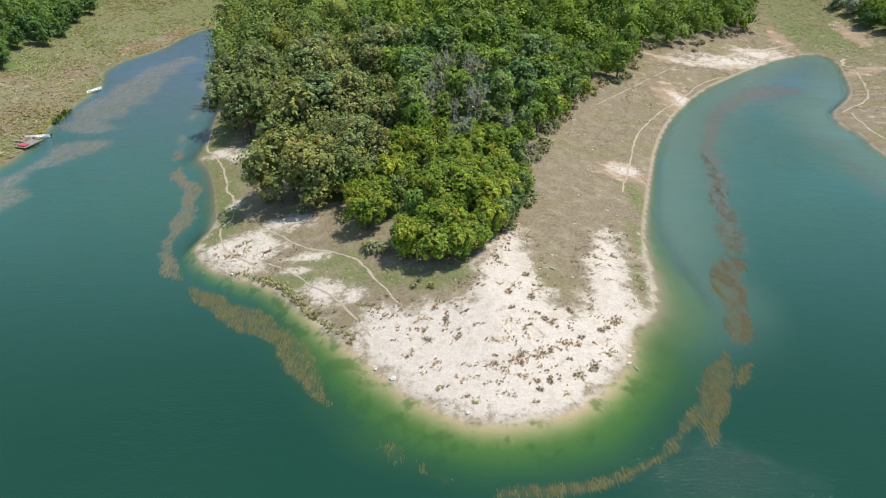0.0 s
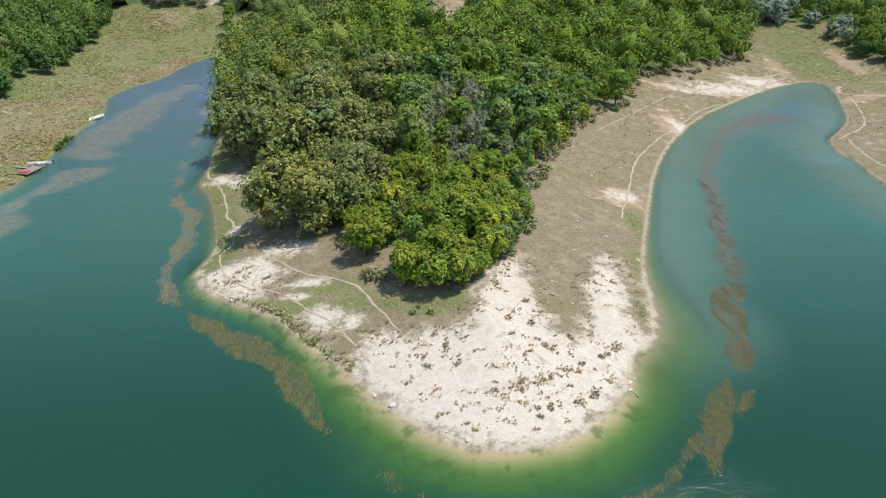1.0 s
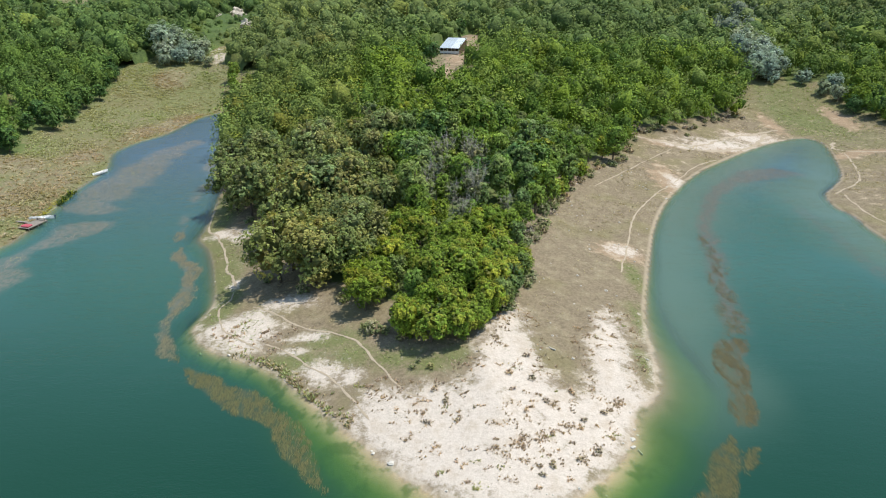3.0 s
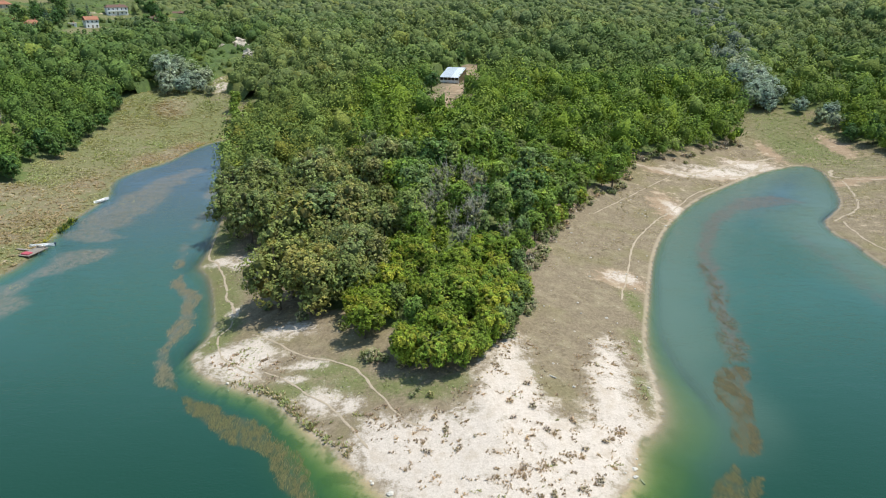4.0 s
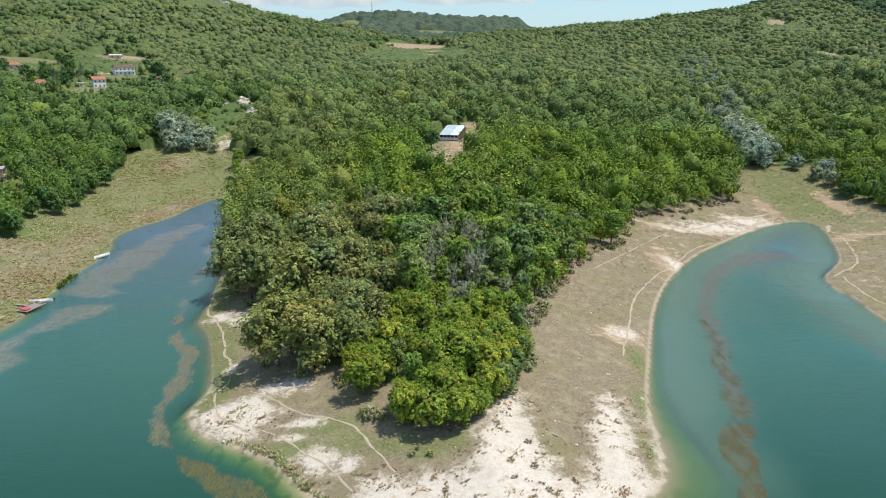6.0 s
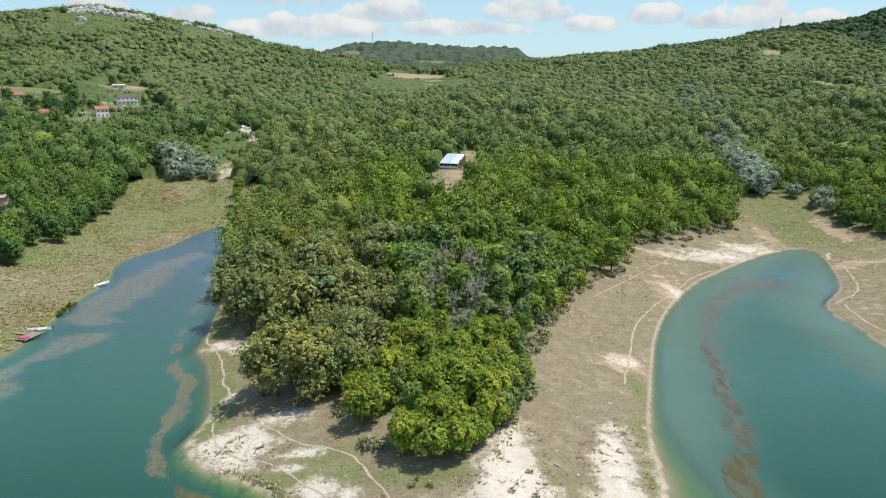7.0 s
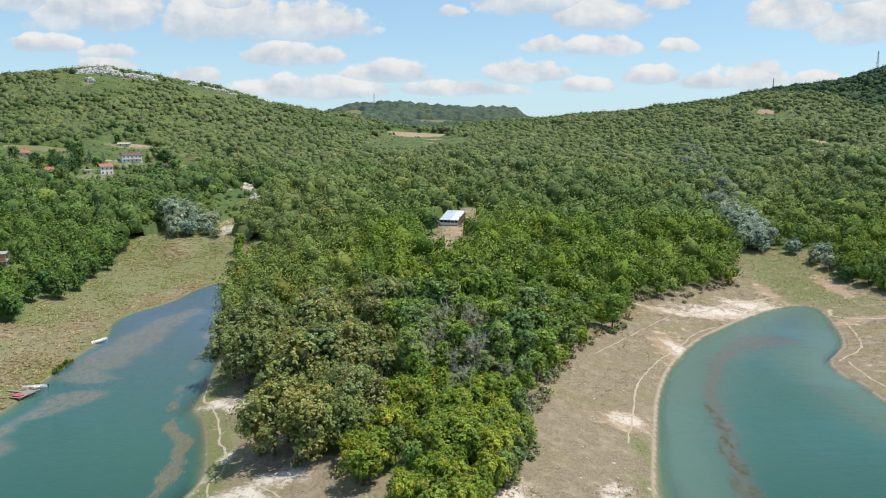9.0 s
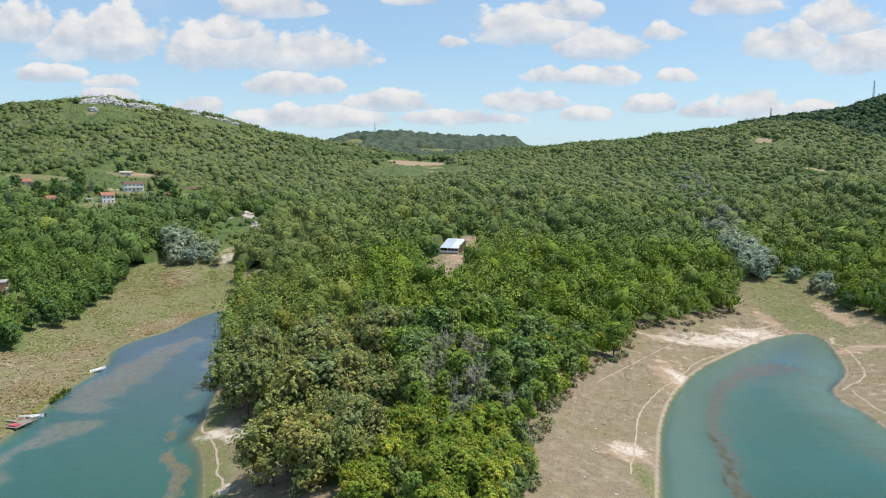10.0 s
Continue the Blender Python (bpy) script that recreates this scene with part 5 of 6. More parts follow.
    # bushes along the foot of the wood
    for x, y, s in ((-11.2, 100.5, 0.75), (-12.8, 101.4, 0.55), (-9.6, 100.2, 0.45), (-2.1, 90, 0.33), (-4.2, 90.4, 0.30), (-3.4, 91.8, 0.28), (20, 143.5, 0.5), (21.2, 140.5, 0.3), (18.6, 139, 0.45), (17.2, 135, 0.4), (23.6, 151, 0.4), (29, 163.5, 0.45), (30.4, 166, 0.35), (40.5, 184, 0.45), (57, 210, 0.5), (62, 221, 0.5), (-34, 122, 0.6), (-38, 134, 0.6), (-25.5, 115, 0.6), (-18, 110.5, 0.6), (-45, 154, 0.6), (9.5, 105, 0.55), (-6.5, 98, 0.5), (5.8, 99.3, 0.5)):
        plant("bush", x + rng.uniform(-0.3, 0.3), y, s, "bushes along the wood", sink=0.1)

    rim = spline([(10, 107), (14, 117), (16, 132), (22, 147), (29.5, 165), (40.5, 188), (52.5, 202), (64, 230), (78, 235), (96, 251), (113, 266)], steps=7)
    for px, py in rim:
        plant("bush" if rng.rand() < 0.6 else "dry_bush", px + rng.normal() * 0.9 + 0.6, py + rng.normal() * 1.2, rng.uniform(0.35, 0.95), "bushes along the wood", sink=0.1)


build_single_trees()


def build_spruce(x, y, tall, wide):
    """A conifer: drooping whorls of needle sprays down a straight stem."""
    rng = np.random.RandomState(int(abs(x)))
    n = 620
    s = rng.uniform(0.04, 1.0, n) ** 0.7
    a = rng.uniform(0, math.tau, n)
    r = wide * s * rng.uniform(0.35, 1.05, n)
    z = tall * (1 - s) + 0.3
    p = np.stack([np.cos(a) * r, np.sin(a) * r, z], 1)
    out = np.stack([np.cos(a), np.sin(a), np.full(n, -0.35)], 1)
    side = np.stack([-np.sin(a), np.cos(a), rng.normal(size=n) * 0.2], 1)
    k = (0.22 + 0.5 * s)[:, None]
    v = np.stack([p - out * k, p - side * k * 0.55, p + out * k, p + side * k * 0.55], 1).reshape(-1, 3)
    j = np.arange(n)[:, None] * 4
    tint = np.repeat(np.array((0.075, 0.125, 0.090)) * rng.uniform(0.7, 1.35, (n, 1)), 4, 0)
    tree = thing("spruce_tree", "dark blue-green conical spruce in the village", "spruce tree", Matrix.Translation((x, y, float(ground_z(x, y)))), "spruces in the village")
    bm = bmesh.new()
    tube(bm, (0, 0, -0.4), (0, 0, tall * 0.95), 0.25, 0.05, 6)
    part("trunk", bm, BARK, tree)
    crown = new("crown", mesh_of("crown", v, np.vstack([j + [0, 1, 2], j + [0, 2, 3]]), LEAVES, tint))
    crown.parent = tree


for spruce in ((-251, 407, 18, 4.4), (-257, 536, 14, 4.2), (-263, 490, 14, 4.4), (-267, 509, 15, 4.6), (-273, 547, 14, 4.2), (-281, 520, 14, 4.4)):
    build_spruce(*spruce)


# ---- grass, tufts and scrub ----
def tufts(name, label, category, x, y, size, blades, colors, rng, lean=0.5, width=0.10):
    """Tufts of narrow blades in one mesh."""
    n = len(x)
    z = ground_z(x, y)
    a = rng.uniform(0, math.tau, (n, blades))
    h = size[:, None] * rng.uniform(0.5, 1.15, (n, blades))
    out = h * lean * rng.uniform(0.3, 1.6, (n, blades))
    r0 = size[:, None] * 0.35 * rng.uniform(0, 1, (n, blades))
    bx, by = x[:, None] + np.cos(a) * r0, y[:, None] + np.sin(a) * r0
    tx, ty, tz = bx + np.cos(a) * out, by + np.sin(a) * out, z[:, None] + h
    w = size[:, None] * width * rng.uniform(0.6, 1.5, (n, blades))
    sx, sy = -np.sin(a) * w, np.cos(a) * w
    zz = np.broadcast_to(z[:, None] - 0.03, bx.shape)
    mx, my, mz = (bx * 0.45 + tx * 0.55), (by * 0.45 + ty * 0.55), z[:, None] + h * 0.7
    v = np.stack([np.stack([bx - sx, by - sy, zz], -1), np.stack([bx + sx, by + sy, zz], -1), np.stack([mx + sx * 1.2, my + sy * 1.2, mz], -1), np.stack([tx, ty, tz], -1)], 2).reshape(-1, 3)
    k = np.arange(n * blades)[:, None] * 4
    t = np.repeat(colors, blades * 4, 0) * np.repeat(rng.uniform(0.75, 1.25, (n * blades, 1)), 4, 0)
    me = mesh_of(name, v, np.vstack([k + [0, 1, 2], k + [0, 2, 3]]), GRASS, t)
    return tagged(new(name, me), label, category, kind="stuff")


def build_tufts():
    rng = np.random.RandomState(41)
    # dry scrub on the pale slope, thicker along old water lines
    x, y = rng.uniform(-40, 34, 34000), rng.uniform(62, 116, 34000)
    sd = inland(x, y)
    arc, _ = along([(7.1, 71.9), (10.2, 73.5), (14.1, 75.4), (18.5, 78.3), (23.1, 81.5), (26, 84)], x, y)
    low_arc, _ = along([(15.9, 71.4), (19.1, 72.9), (20.5, 74.2), (23, 77)], x, y)
    lines_of = np.exp(-(arc / 0.9) ** 2) * 1.4 + 0.5 * np.exp(-(low_arc / 1.1) ** 2)
    patch = step(0.52, 0.68, rough(x, y, 4.5, 3))
    want = (0.04 + 0.12 * patch + 0.60 * lines_of * step(0.35, 0.6, rough(x, y, 2.5, 2))) * (np.maximum(edge_in(WHITE, x, y), edge_in(WHITE_LEFT, x, y)) > -3) * (sd > 2.2)
    keep = rng.rand(len(x)) < want * 0.42
    x, y = x[keep], y[keep]
    many = rng.randint(3, 11, len(x))
    own = np.repeat(np.arange(len(x)), many)
    spread = (rng.uniform(0.12, 0.42, len(x)))[own]
    tone = (np.where(rng.rand(len(x), 1) < 0.92, (0.50, 0.38, 0.33), (0.42, 0.40, 0.24)) * rng.uniform(0.75, 1.25, (len(x), 1)))[own]
    x, y = x[own] + rng.normal(size=len(own)) * spread * 1.3, y[own] + rng.normal(size=len(own)) * spread
    tufts("scrub", "sparse brown dried scrub on pale sand", "scrub", x, y, rng.uniform(0.10, 0.28, len(x)), 6, tone, rng, 0.8, 0.26)
    # rank growth along the foot of the bank
    x, y = rng.uniform(-36, -10, 9000), rng.uniform(76, 100, 9000)
    foot, _ = along([(-33, 97.6), (-27.4, 94.9), (-22.9, 90.2), (-18.6, 85.2), (-14.8, 81.3), (-13, 79.6)], x, y)
    keep = (rng.rand(len(x)) < 0.75 * np.exp(-(foot / 1.0) ** 2) * (0.35 + step(0.4, 0.6, rough(x, y, 2.5, 2)))) & (inland(x, y) > 0.25)
    x, y = x[keep], y[keep]
    tone = np.where(rng.rand(len(x), 1) < 0.6, (0.46, 0.37, 0.27), (0.36, 0.38, 0.20)) * rng.uniform(0.7, 1.3, (len(x), 1))
    tufts("bank_growth", "brown and green weeds along the foot of the sandy bank", "weeds", x, y, rng.uniform(0.18, 0.48, len(x)), 6, tone, rng, 0.8, 0.22)
    # dry and green grass of the slopes
    x, y = rng.uniform(-66, 160, 90000), rng.uniform(84, 300, 90000)
    sd = inland(x, y)
    g = near(x, y, GREEN_SPOTS)
    want = 0.35 * step(0.42, 0.62, rough(x, y, 7, 3)) * (edge_in(WHITE, x, y) < 0.5) + 0.6 * np.clip(g + 0.2, 0, 0.8)
    keep = (rng.rand(len(x)) < want) & (sd > 1.2) & ~((edge_in(WOOD, x, y) > 4) & (y < 330)) & (near(x, y, TAN_SPOTS) < 0.35)
    x, y, g = x[keep], y[keep], g[keep]
    lush = np.clip(g * 1.6 + 0.25 * (rough(x, y, 10, 2) - 0.4), 0, 1)[:, None]
    c = (1 - lush) * np.array((0.38, 0.31, 0.21)) + lush * np.array((0.29, 0.33, 0.14))
    c = c * rng.uniform(0.7, 1.3, (len(x), 1))
    tufts("grass", "dry brown and green grass on the lakeside slopes", "grass", x, y, rng.uniform(0.10, 0.26, len(x)) * np.clip(y / 200, 0.6, 1.0), 4, c, rng, 2.8, 0.45)
    # rank marsh grass across the inlet
    x, y = rng.uniform(-170, -84, 46000), rng.uniform(120, 370, 46000)
    sd = inland(x, y)
    keep = (sd > 0.8) & (~woodland(x, y)) & (x < -84) & (x > -0.72 * y - 15) & (rng.rand(len(x)) < 0.25 + 0.75 * step(0.35, 0.6, rough(x, y, 12, 3)))
    x, y, sd = x[keep], y[keep], sd[keep]
    lush = np.clip(2.2 * (rough(x, y, 22, 3) - 0.38), 0, 1)[:, None]
    c = (1 - lush) * np.array((0.40, 0.345, 0.205)) + lush * np.array((0.345, 0.375, 0.180))
    red = np.maximum(step(9, 3, sd) * step(0.40, 0.6, rough(x, y, 16, 2)), np.clip(1.6 * near(x, y, RUST_SPOTS) + 0.5, 0, 1))[:, None]
    c = (1 - 0.7 * red) * c + 0.7 * red * np.array((0.42, 0.285, 0.195))
    rim = (step(2.4, 0.9, sd) * step(0.5, 0.62, rough(x, y, 12, 2)))[:, None]
    c = (1 - rim) * c + rim * np.array((0.36, 0.32, 0.05))
    tufts("marsh_grass", "rank green and rust-brown marsh grass by the inlet", "marsh grass", x, y, rng.uniform(0.14, 0.42, len(x)), 5, c * rng.uniform(0.82, 1.22, (len(x), 1)), rng, 2.4, 0.42)

    x, y = rng.uniform(-102, -95, 900), rng.uniform(170, 184, 900)
    keep = (near(x, y, [(-98.6, 177.5, 2.3, 6.5)]) > 0.05) & (inland(x, y) < 0.4)
    x, y = x[keep], y[keep]
    tone = np.where(rng.rand(len(x), 1) < 0.25, (0.34, 0.33, 0.06), (0.07, 0.11, 0.035)) * rng.uniform(0.7, 1.3, (len(x), 1))
    tufts("reeds", "dark green and yellow reeds in the shallows", "reeds", x, y, rng.uniform(0.6, 1.3, len(x)), 6, tone, rng, 0.6, 0.14)


build_tufts()


# ---- footpaths ----
def footpath(points, width, label, seed=1):
    """A trodden strip that follows the ground, with ragged edges."""
    rng = np.random.RandomState(seed)
    line = spline(points, steps=10)
    d = np.gradient(line, axis=0)
    d /= np.linalg.norm(d, axis=1)[:, None]
    side = np.stack([-d[:, 1], d[:, 0]], 1)
    line = line + side * (rough(line[:, 0], line[:, 1], 2.6, 2)[:, None] - 0.5) * width * 1.6
    bm = bmesh.new()
    rows = []
    for i, (p, s) in enumerate(zip(line, side)):
        w = width * rng.uniform(0.55, 1.3) / 2 * (0.35 if i in (0, len(line) - 1) else 1)
        row = []
        for f in (-1, 0, 1):
            q = p + s * w * f * rng.uniform(0.8, 1.2)
            row.append(bm.verts.new((q[0], q[1], float(ground_z(q[0], q[1])) + (0.05 if f == 0 else 0.035))))
        rows.append(row)
    for a, b in zip(rows, rows[1:]):
        for k in range(2):
            bm.faces.new((a[k], a[k + 1], b[k + 1], b[k]))
    tagged(part("footpath", bm, TRACK), label, "footpath", kind="structure")


footpath([(-59.4, 174.7), (-56.8, 162.7), (-54.2, 152), (-50.5, 147), (-46.4, 137.7), (-43.5, 129.2), (-41.2, 125.5), (-39.5, 121.2)], 0.5, "narrow pale footpath worn along the shore", 1)
footpath([(-39.5, 119), (-39.3, 116.2), (-40.4, 113.3), (-39.3, 108.7), (-37.5, 105.2), (-34, 102), (-29, 98.2)], 0.36, "narrow pale footpath worn along the shore", 2)
footpath([(-34, 112), (-29.1, 108.3), (-23.4, 103.7), (-17.2, 101), (-13.1, 97.5), (-10, 92.6), (-5.7, 85.8), (-3, 83.5)], 0.36, "narrow footpath worn across the dry grass", 3)
footpath([(-29, 100), (-26.2, 98.3), (-21.9, 94.5), (-16.7, 89.6), (-13.2, 85), (-10.2, 80)], 0.32, "faint footpath along the sandy shore", 4)
footpath([(36, 128), (37.3, 132.4), (42, 146.4), (47, 161), (55.3, 176.2), (65, 189.4), (76.4, 205.3), (86, 214)], 0.38, "narrow footpath worn along the cove", 5)
footpath([(39.8, 177.5), (49, 189.3), (60.7, 204.3), (73.5, 219.7)], 0.30, "faint footpath across the dry slope", 6)
footpath([(60, 229), (64, 225), (75, 224.5), (85, 221.6), (99.7, 227), (108, 236), (116, 247)], 1.5, "pale dirt track at the head of the cove", 7)
footpath([(75, 223), (84.4, 226), (97, 236), (106, 243), (122, 252)], 1.2, "pale dirt track at the head of the cove", 8)
footpath([(165, 208), (150, 215), (139.7, 221), (131.8, 225.2), (130.5, 229), (134.3, 236)], 1.2, "pale dirt track round the cove", 9)
footpath([(130.5, 222), (125.4, 206), (118.8, 192), (111.2, 184.8), (106, 180.3)], 0.6, "faint dirt track on the bank", 10)
footpath([(108, 180), (106.5, 171), (106, 164), (108, 152), (114, 140)], 0.5, "faint footpath on the dry bank", 11)


# ---- stones and driftwood ----
def stone_mesh(rng, name="stone", mat=None):
    bm = bmesh.new()
    bmesh.ops.create_icosphere(bm, subdivisions=2, radius=0.5)
    axes = rng.uniform(0.6, 1.2, 3)
    for v in bm.verts:
        k = 1 + 0.35 * (noise.noise(v.co * 2.4 + Vector((rng.randint(9), 0, 0))))
        v.co = Vector((v.co.x * axes[0], v.co.y * axes[1], v.co.z * axes[2] * 0.6)) * k
    me = bpy.data.meshes.new(name)
    bm.to_mesh(me)
    bm.free()
    me.materials.append(mat or STONE)
    return me


def build_stones():
    rng = np.random.RandomState(51)
    forms = [stone_mesh(rng) for _ in range(5)]
    spots = [(25.5, 76.8, 0.7), (25.2, 75.2, 0.9), (26.3, 78.9, 0.5), (20.2, 93.5, 0.5), (59.2, 176.5, 0.9), (30.9, 119, 0.6), (-39.8, 99.6, 0.6), (-34.5, 97.9, 0.7), (-9, 73.8, 0.7), (-6.5, 71.8, 0.8), (0.5, 66.6, 0.5), (3, 65.2, 0.6)]
    while len(spots) < 74:
        x, y = rng.uniform(14, 66), rng.uniform(92, 196)
        sd = float(inland(np.array(x), np.array(y)))
        if 1.0 < sd and not inside(WOOD, np.array(x), np.array(y)):
            spots.append((x, y, rng.uniform(0.25, 0.6)))
    while len(spots) < 92:
        k = rng.randint(60, len(SHORE) - 60)
        x, y = SHORE[k] + rng.normal(size=2) * 0.8
        if 60 < y < 135 and -50 < x < 46:
            spots.append((x, y, rng.uniform(0.2, 0.45)))
    for x, y, s in spots:
        ob = new("stone", forms[rng.randint(5)])
        ob.matrix_world = Matrix.Translation((x, y, float(ground_z(x, y)) + s * 0.08)) @ Matrix.Rotation(rng.uniform(0, 6), 4, "Z") @ Matrix.Scale(s, 4)
        tagged(ob, "pale rounded stone lying on the lakeside ground", "stone", "stones on the shore")


build_stones()


def build_driftwood(x, y, turn, length):
    bm = bmesh.new()
    tube(bm, (-length / 2, 0, 0.05), (0, 0.1, 0.1), 0.10, 0.13, 7)
    tube(bm, (0, 0.1, 0.1), (length / 2, -0.05, 0.08), 0.13, 0.06, 7)
    tube(bm, (length * 0.1, 0.08, 0.1), (length * 0.32, 0.5, 0.25), 0.05, 0.02, 5)
    ob = part("driftwood", bm, STONE)
    ob.matrix_world = Matrix.Translation((x, y, float(ground_z(x, y)) + 0.03)) @ Matrix.Rotation(turn, 4, "Z")
    tagged(ob, "bleached branch of driftwood on the bare slope", "driftwood")


for place in ((17.2, 95.5, 2.4, 1.3), (26.0, 74.6, 1.9, 1.1)):
    build_driftwood(*place)
# ---- boats and landing stage ----
HULL = plain("white_hull_paint", (0.85, 0.85, 0.83), 0.5, grain=3, depth=0.25)
PLANK = plain("weathered_planks", (0.30, 0.26, 0.22), 0.85, grain=5, depth=0.5)
PINK = plain("faded_red_cover", (0.50, 0.10, 0.13), 0.7, grain=4, depth=0.4)
NAVY = plain("dark_blue_paint", (0.05, 0.07, 0.11), 0.5)
TIN = plain("zinc_sheet", (0.50, 0.56, 0.62), 0.5, 0.1, grain=0.9, depth=0.25)
TIN_NEW = plain("new_zinc_sheet", (0.66, 0.70, 0.74), 0.45, 0.1, grain=0.9, depth=0.15)
WALL = plain("white_render", (0.82, 0.81, 0.78), 0.85, grain=1.5, depth=0.2)
CREAM = plain("cream_render", (0.62, 0.55, 0.45), 0.85, grain=1.5, depth=0.25)
TILE = plain("red_roof_tiles", (0.37, 0.17, 0.105), 0.8, grain=2.5, depth=0.4)
TILE_DARK = plain("brown_roof_tiles", (0.17, 0.10, 0.08), 0.8, grain=2.5, depth=0.4)
GLASS = plain("dark_window_glass", (0.03, 0.04, 0.05), 0.12, grain=1.0, depth=0.1)
CONCRETE = plain("bare_concrete", (0.36, 0.34, 0.32), 0.9, grain=1.8, depth=0.4)
BRICK = plain("orange_hollow_brick", (0.42, 0.22, 0.13), 0.9, grain=3, depth=0.3)
WOODWALL = plain("brown_boards", (0.14, 0.09, 0.06), 0.85, grain=4, depth=0.4)
STEEL = plain("galvanised_steel", (0.30, 0.31, 0.32), 0.5, 0.6, grain=4, depth=0.2)


def hull_bm(length, wide, deep, open_top=True):
    """A round-bilged rowing boat: outer shell, inner shell and gunwale."""
    bm = bmesh.new()
    n, m = 13, 7
    def ring(scale, lift):
        rows = []
        for i in range(n):
            s = i / (n - 1)
            beam = wide / 2 * (math.sin(math.pi * min(0.5 + (1 - s) * 0.34, 1.0)) if s < 0.5 else math.cos(math.pi / 2 * ((s - 0.5) / 0.5) ** 1.7)) * scale
            sheer = deep * (1 + 0.35 * (2 * s - 1) ** 2)
            row = []
            for j in range(m):
                a = math.pi * j / (m - 1)
                row.append(bm.verts.new((length * (s - 0.5), -math.cos(a) * max(beam, 0.02), sheer - math.sin(a) ** 0.7 * (sheer - lift))))
            rows.append(row)
        return rows
    outer, inner = ring(1.0, 0.0), ring(0.88, 0.07)
    for rows, flip in ((outer, False), (inner, True)):
        for a, b in zip(rows, rows[1:]):
            for j in range(m - 1):
                q = (a[j], a[j + 1], b[j + 1], b[j])
                bm.faces.new(q[::-1] if flip else q)
    for i in range(n - 1):
        for j in (0, m - 1):
            bm.faces.new((outer[i][j], outer[i + 1][j], inner[i + 1][j], inner[i][j]))
    for e in (0, n - 1):
        for j in range(m - 1):
            bm.faces.new((outer[e][j], outer[e][j + 1], inner[e][j + 1], inner[e][j]))
    return bm


def build_boat(x, y, turn, length, label, motor):
    boat = thing("rowing_boat", label, "boat", Matrix.Translation((x, y, -0.06)) @ Matrix.Rotation(turn, 4, "Z"))
    part("hull", hull_bm(length, 1.7, 0.62), HULL, boat)
    for s in (-0.25, 0.05, 0.28):
        part("thwart", box(bmesh.new(), length * s - 0.13, -0.52, 0.36, length * s + 0.13, 0.52, 0.40, 0.01), PLANK, boat, "grey plank seat")
    if motor:
        bm = bmesh.new()
        box(bm, length / 2 - 0.05, -0.16, 0.55, length / 2 + 0.40, 0.16, 0.98, 0.07)
        box(bm, length / 2 + 0.10, -0.06, -0.2, length / 2 + 0.24, 0.06, 0.55, 0.02)
        part("outboard_motor", bm, NAVY, boat, "dark blue outboard motor")


build_boat(-100.9, 199.7, radians(66), 5.2, "white rowing boat moored at the marshy bank", False)
build_boat(-98.0, 161.2, radians(14), 5.6, "white boat with dark motor beside the landing stage", True)


def build_stage():
    """A plank platform on posts, with a gangway to the bank."""
    stage = thing("landing_stage", "grey plank landing stage on posts with a gangway", "jetty", Matrix.Translation((-97.6, 156.6, 0)) @ Matrix.Rotation(radians(-14), 4, "Z"))
    for i in range(14):
        y = -3.1 + i * 0.44
        part("plank", box(bmesh.new(), -1.5, y, 0.52, 1.5, y + 0.40, 0.57, 0.008), PLANK, stage)
    for x in (-1.35, 1.35):
        part("beam", box(bmesh.new(), x - 0.06, -3.1, 0.36, x + 0.06, 3.05, 0.515), PLANK, stage)
        for y in (-2.9, 0.0, 2.8):
            bm = bmesh.new()
            tube(bm, (x, y, -1.8), (x, y, 0.36 if y else 0.75), 0.09, 0.08, 8)
            part("post", bm, PLANK, stage)
    part("gangway", box(bmesh.new(), -5.2, 0.1, 0.56, -1.4, 0.8, 0.62, 0.01), PLANK, stage)
    cover = tagged(part("folded_cover", box(bmesh.new(), -1.15, -2.7, 0.575, 0.95, -1.1, 0.92, 0.12), PINK), "faded red folded cover lying on the landing stage", "cover")
    cover.matrix_world = stage.matrix_world.copy()
    bench = tagged(thing("bench", "low plank bench standing on the landing stage", "bench", stage.matrix_world.copy()), kind="")
    part("seat", box(bmesh.new(), -1.2, 2.35, 0.98, 1.2, 2.75, 1.04, 0.01), PLANK, bench)
    for x in (-1.0, 1.0):
        part("leg", box(bmesh.new(), x - 0.05, 2.4, 0.572, x + 0.05, 2.7, 0.98), PLANK, bench)


build_stage()


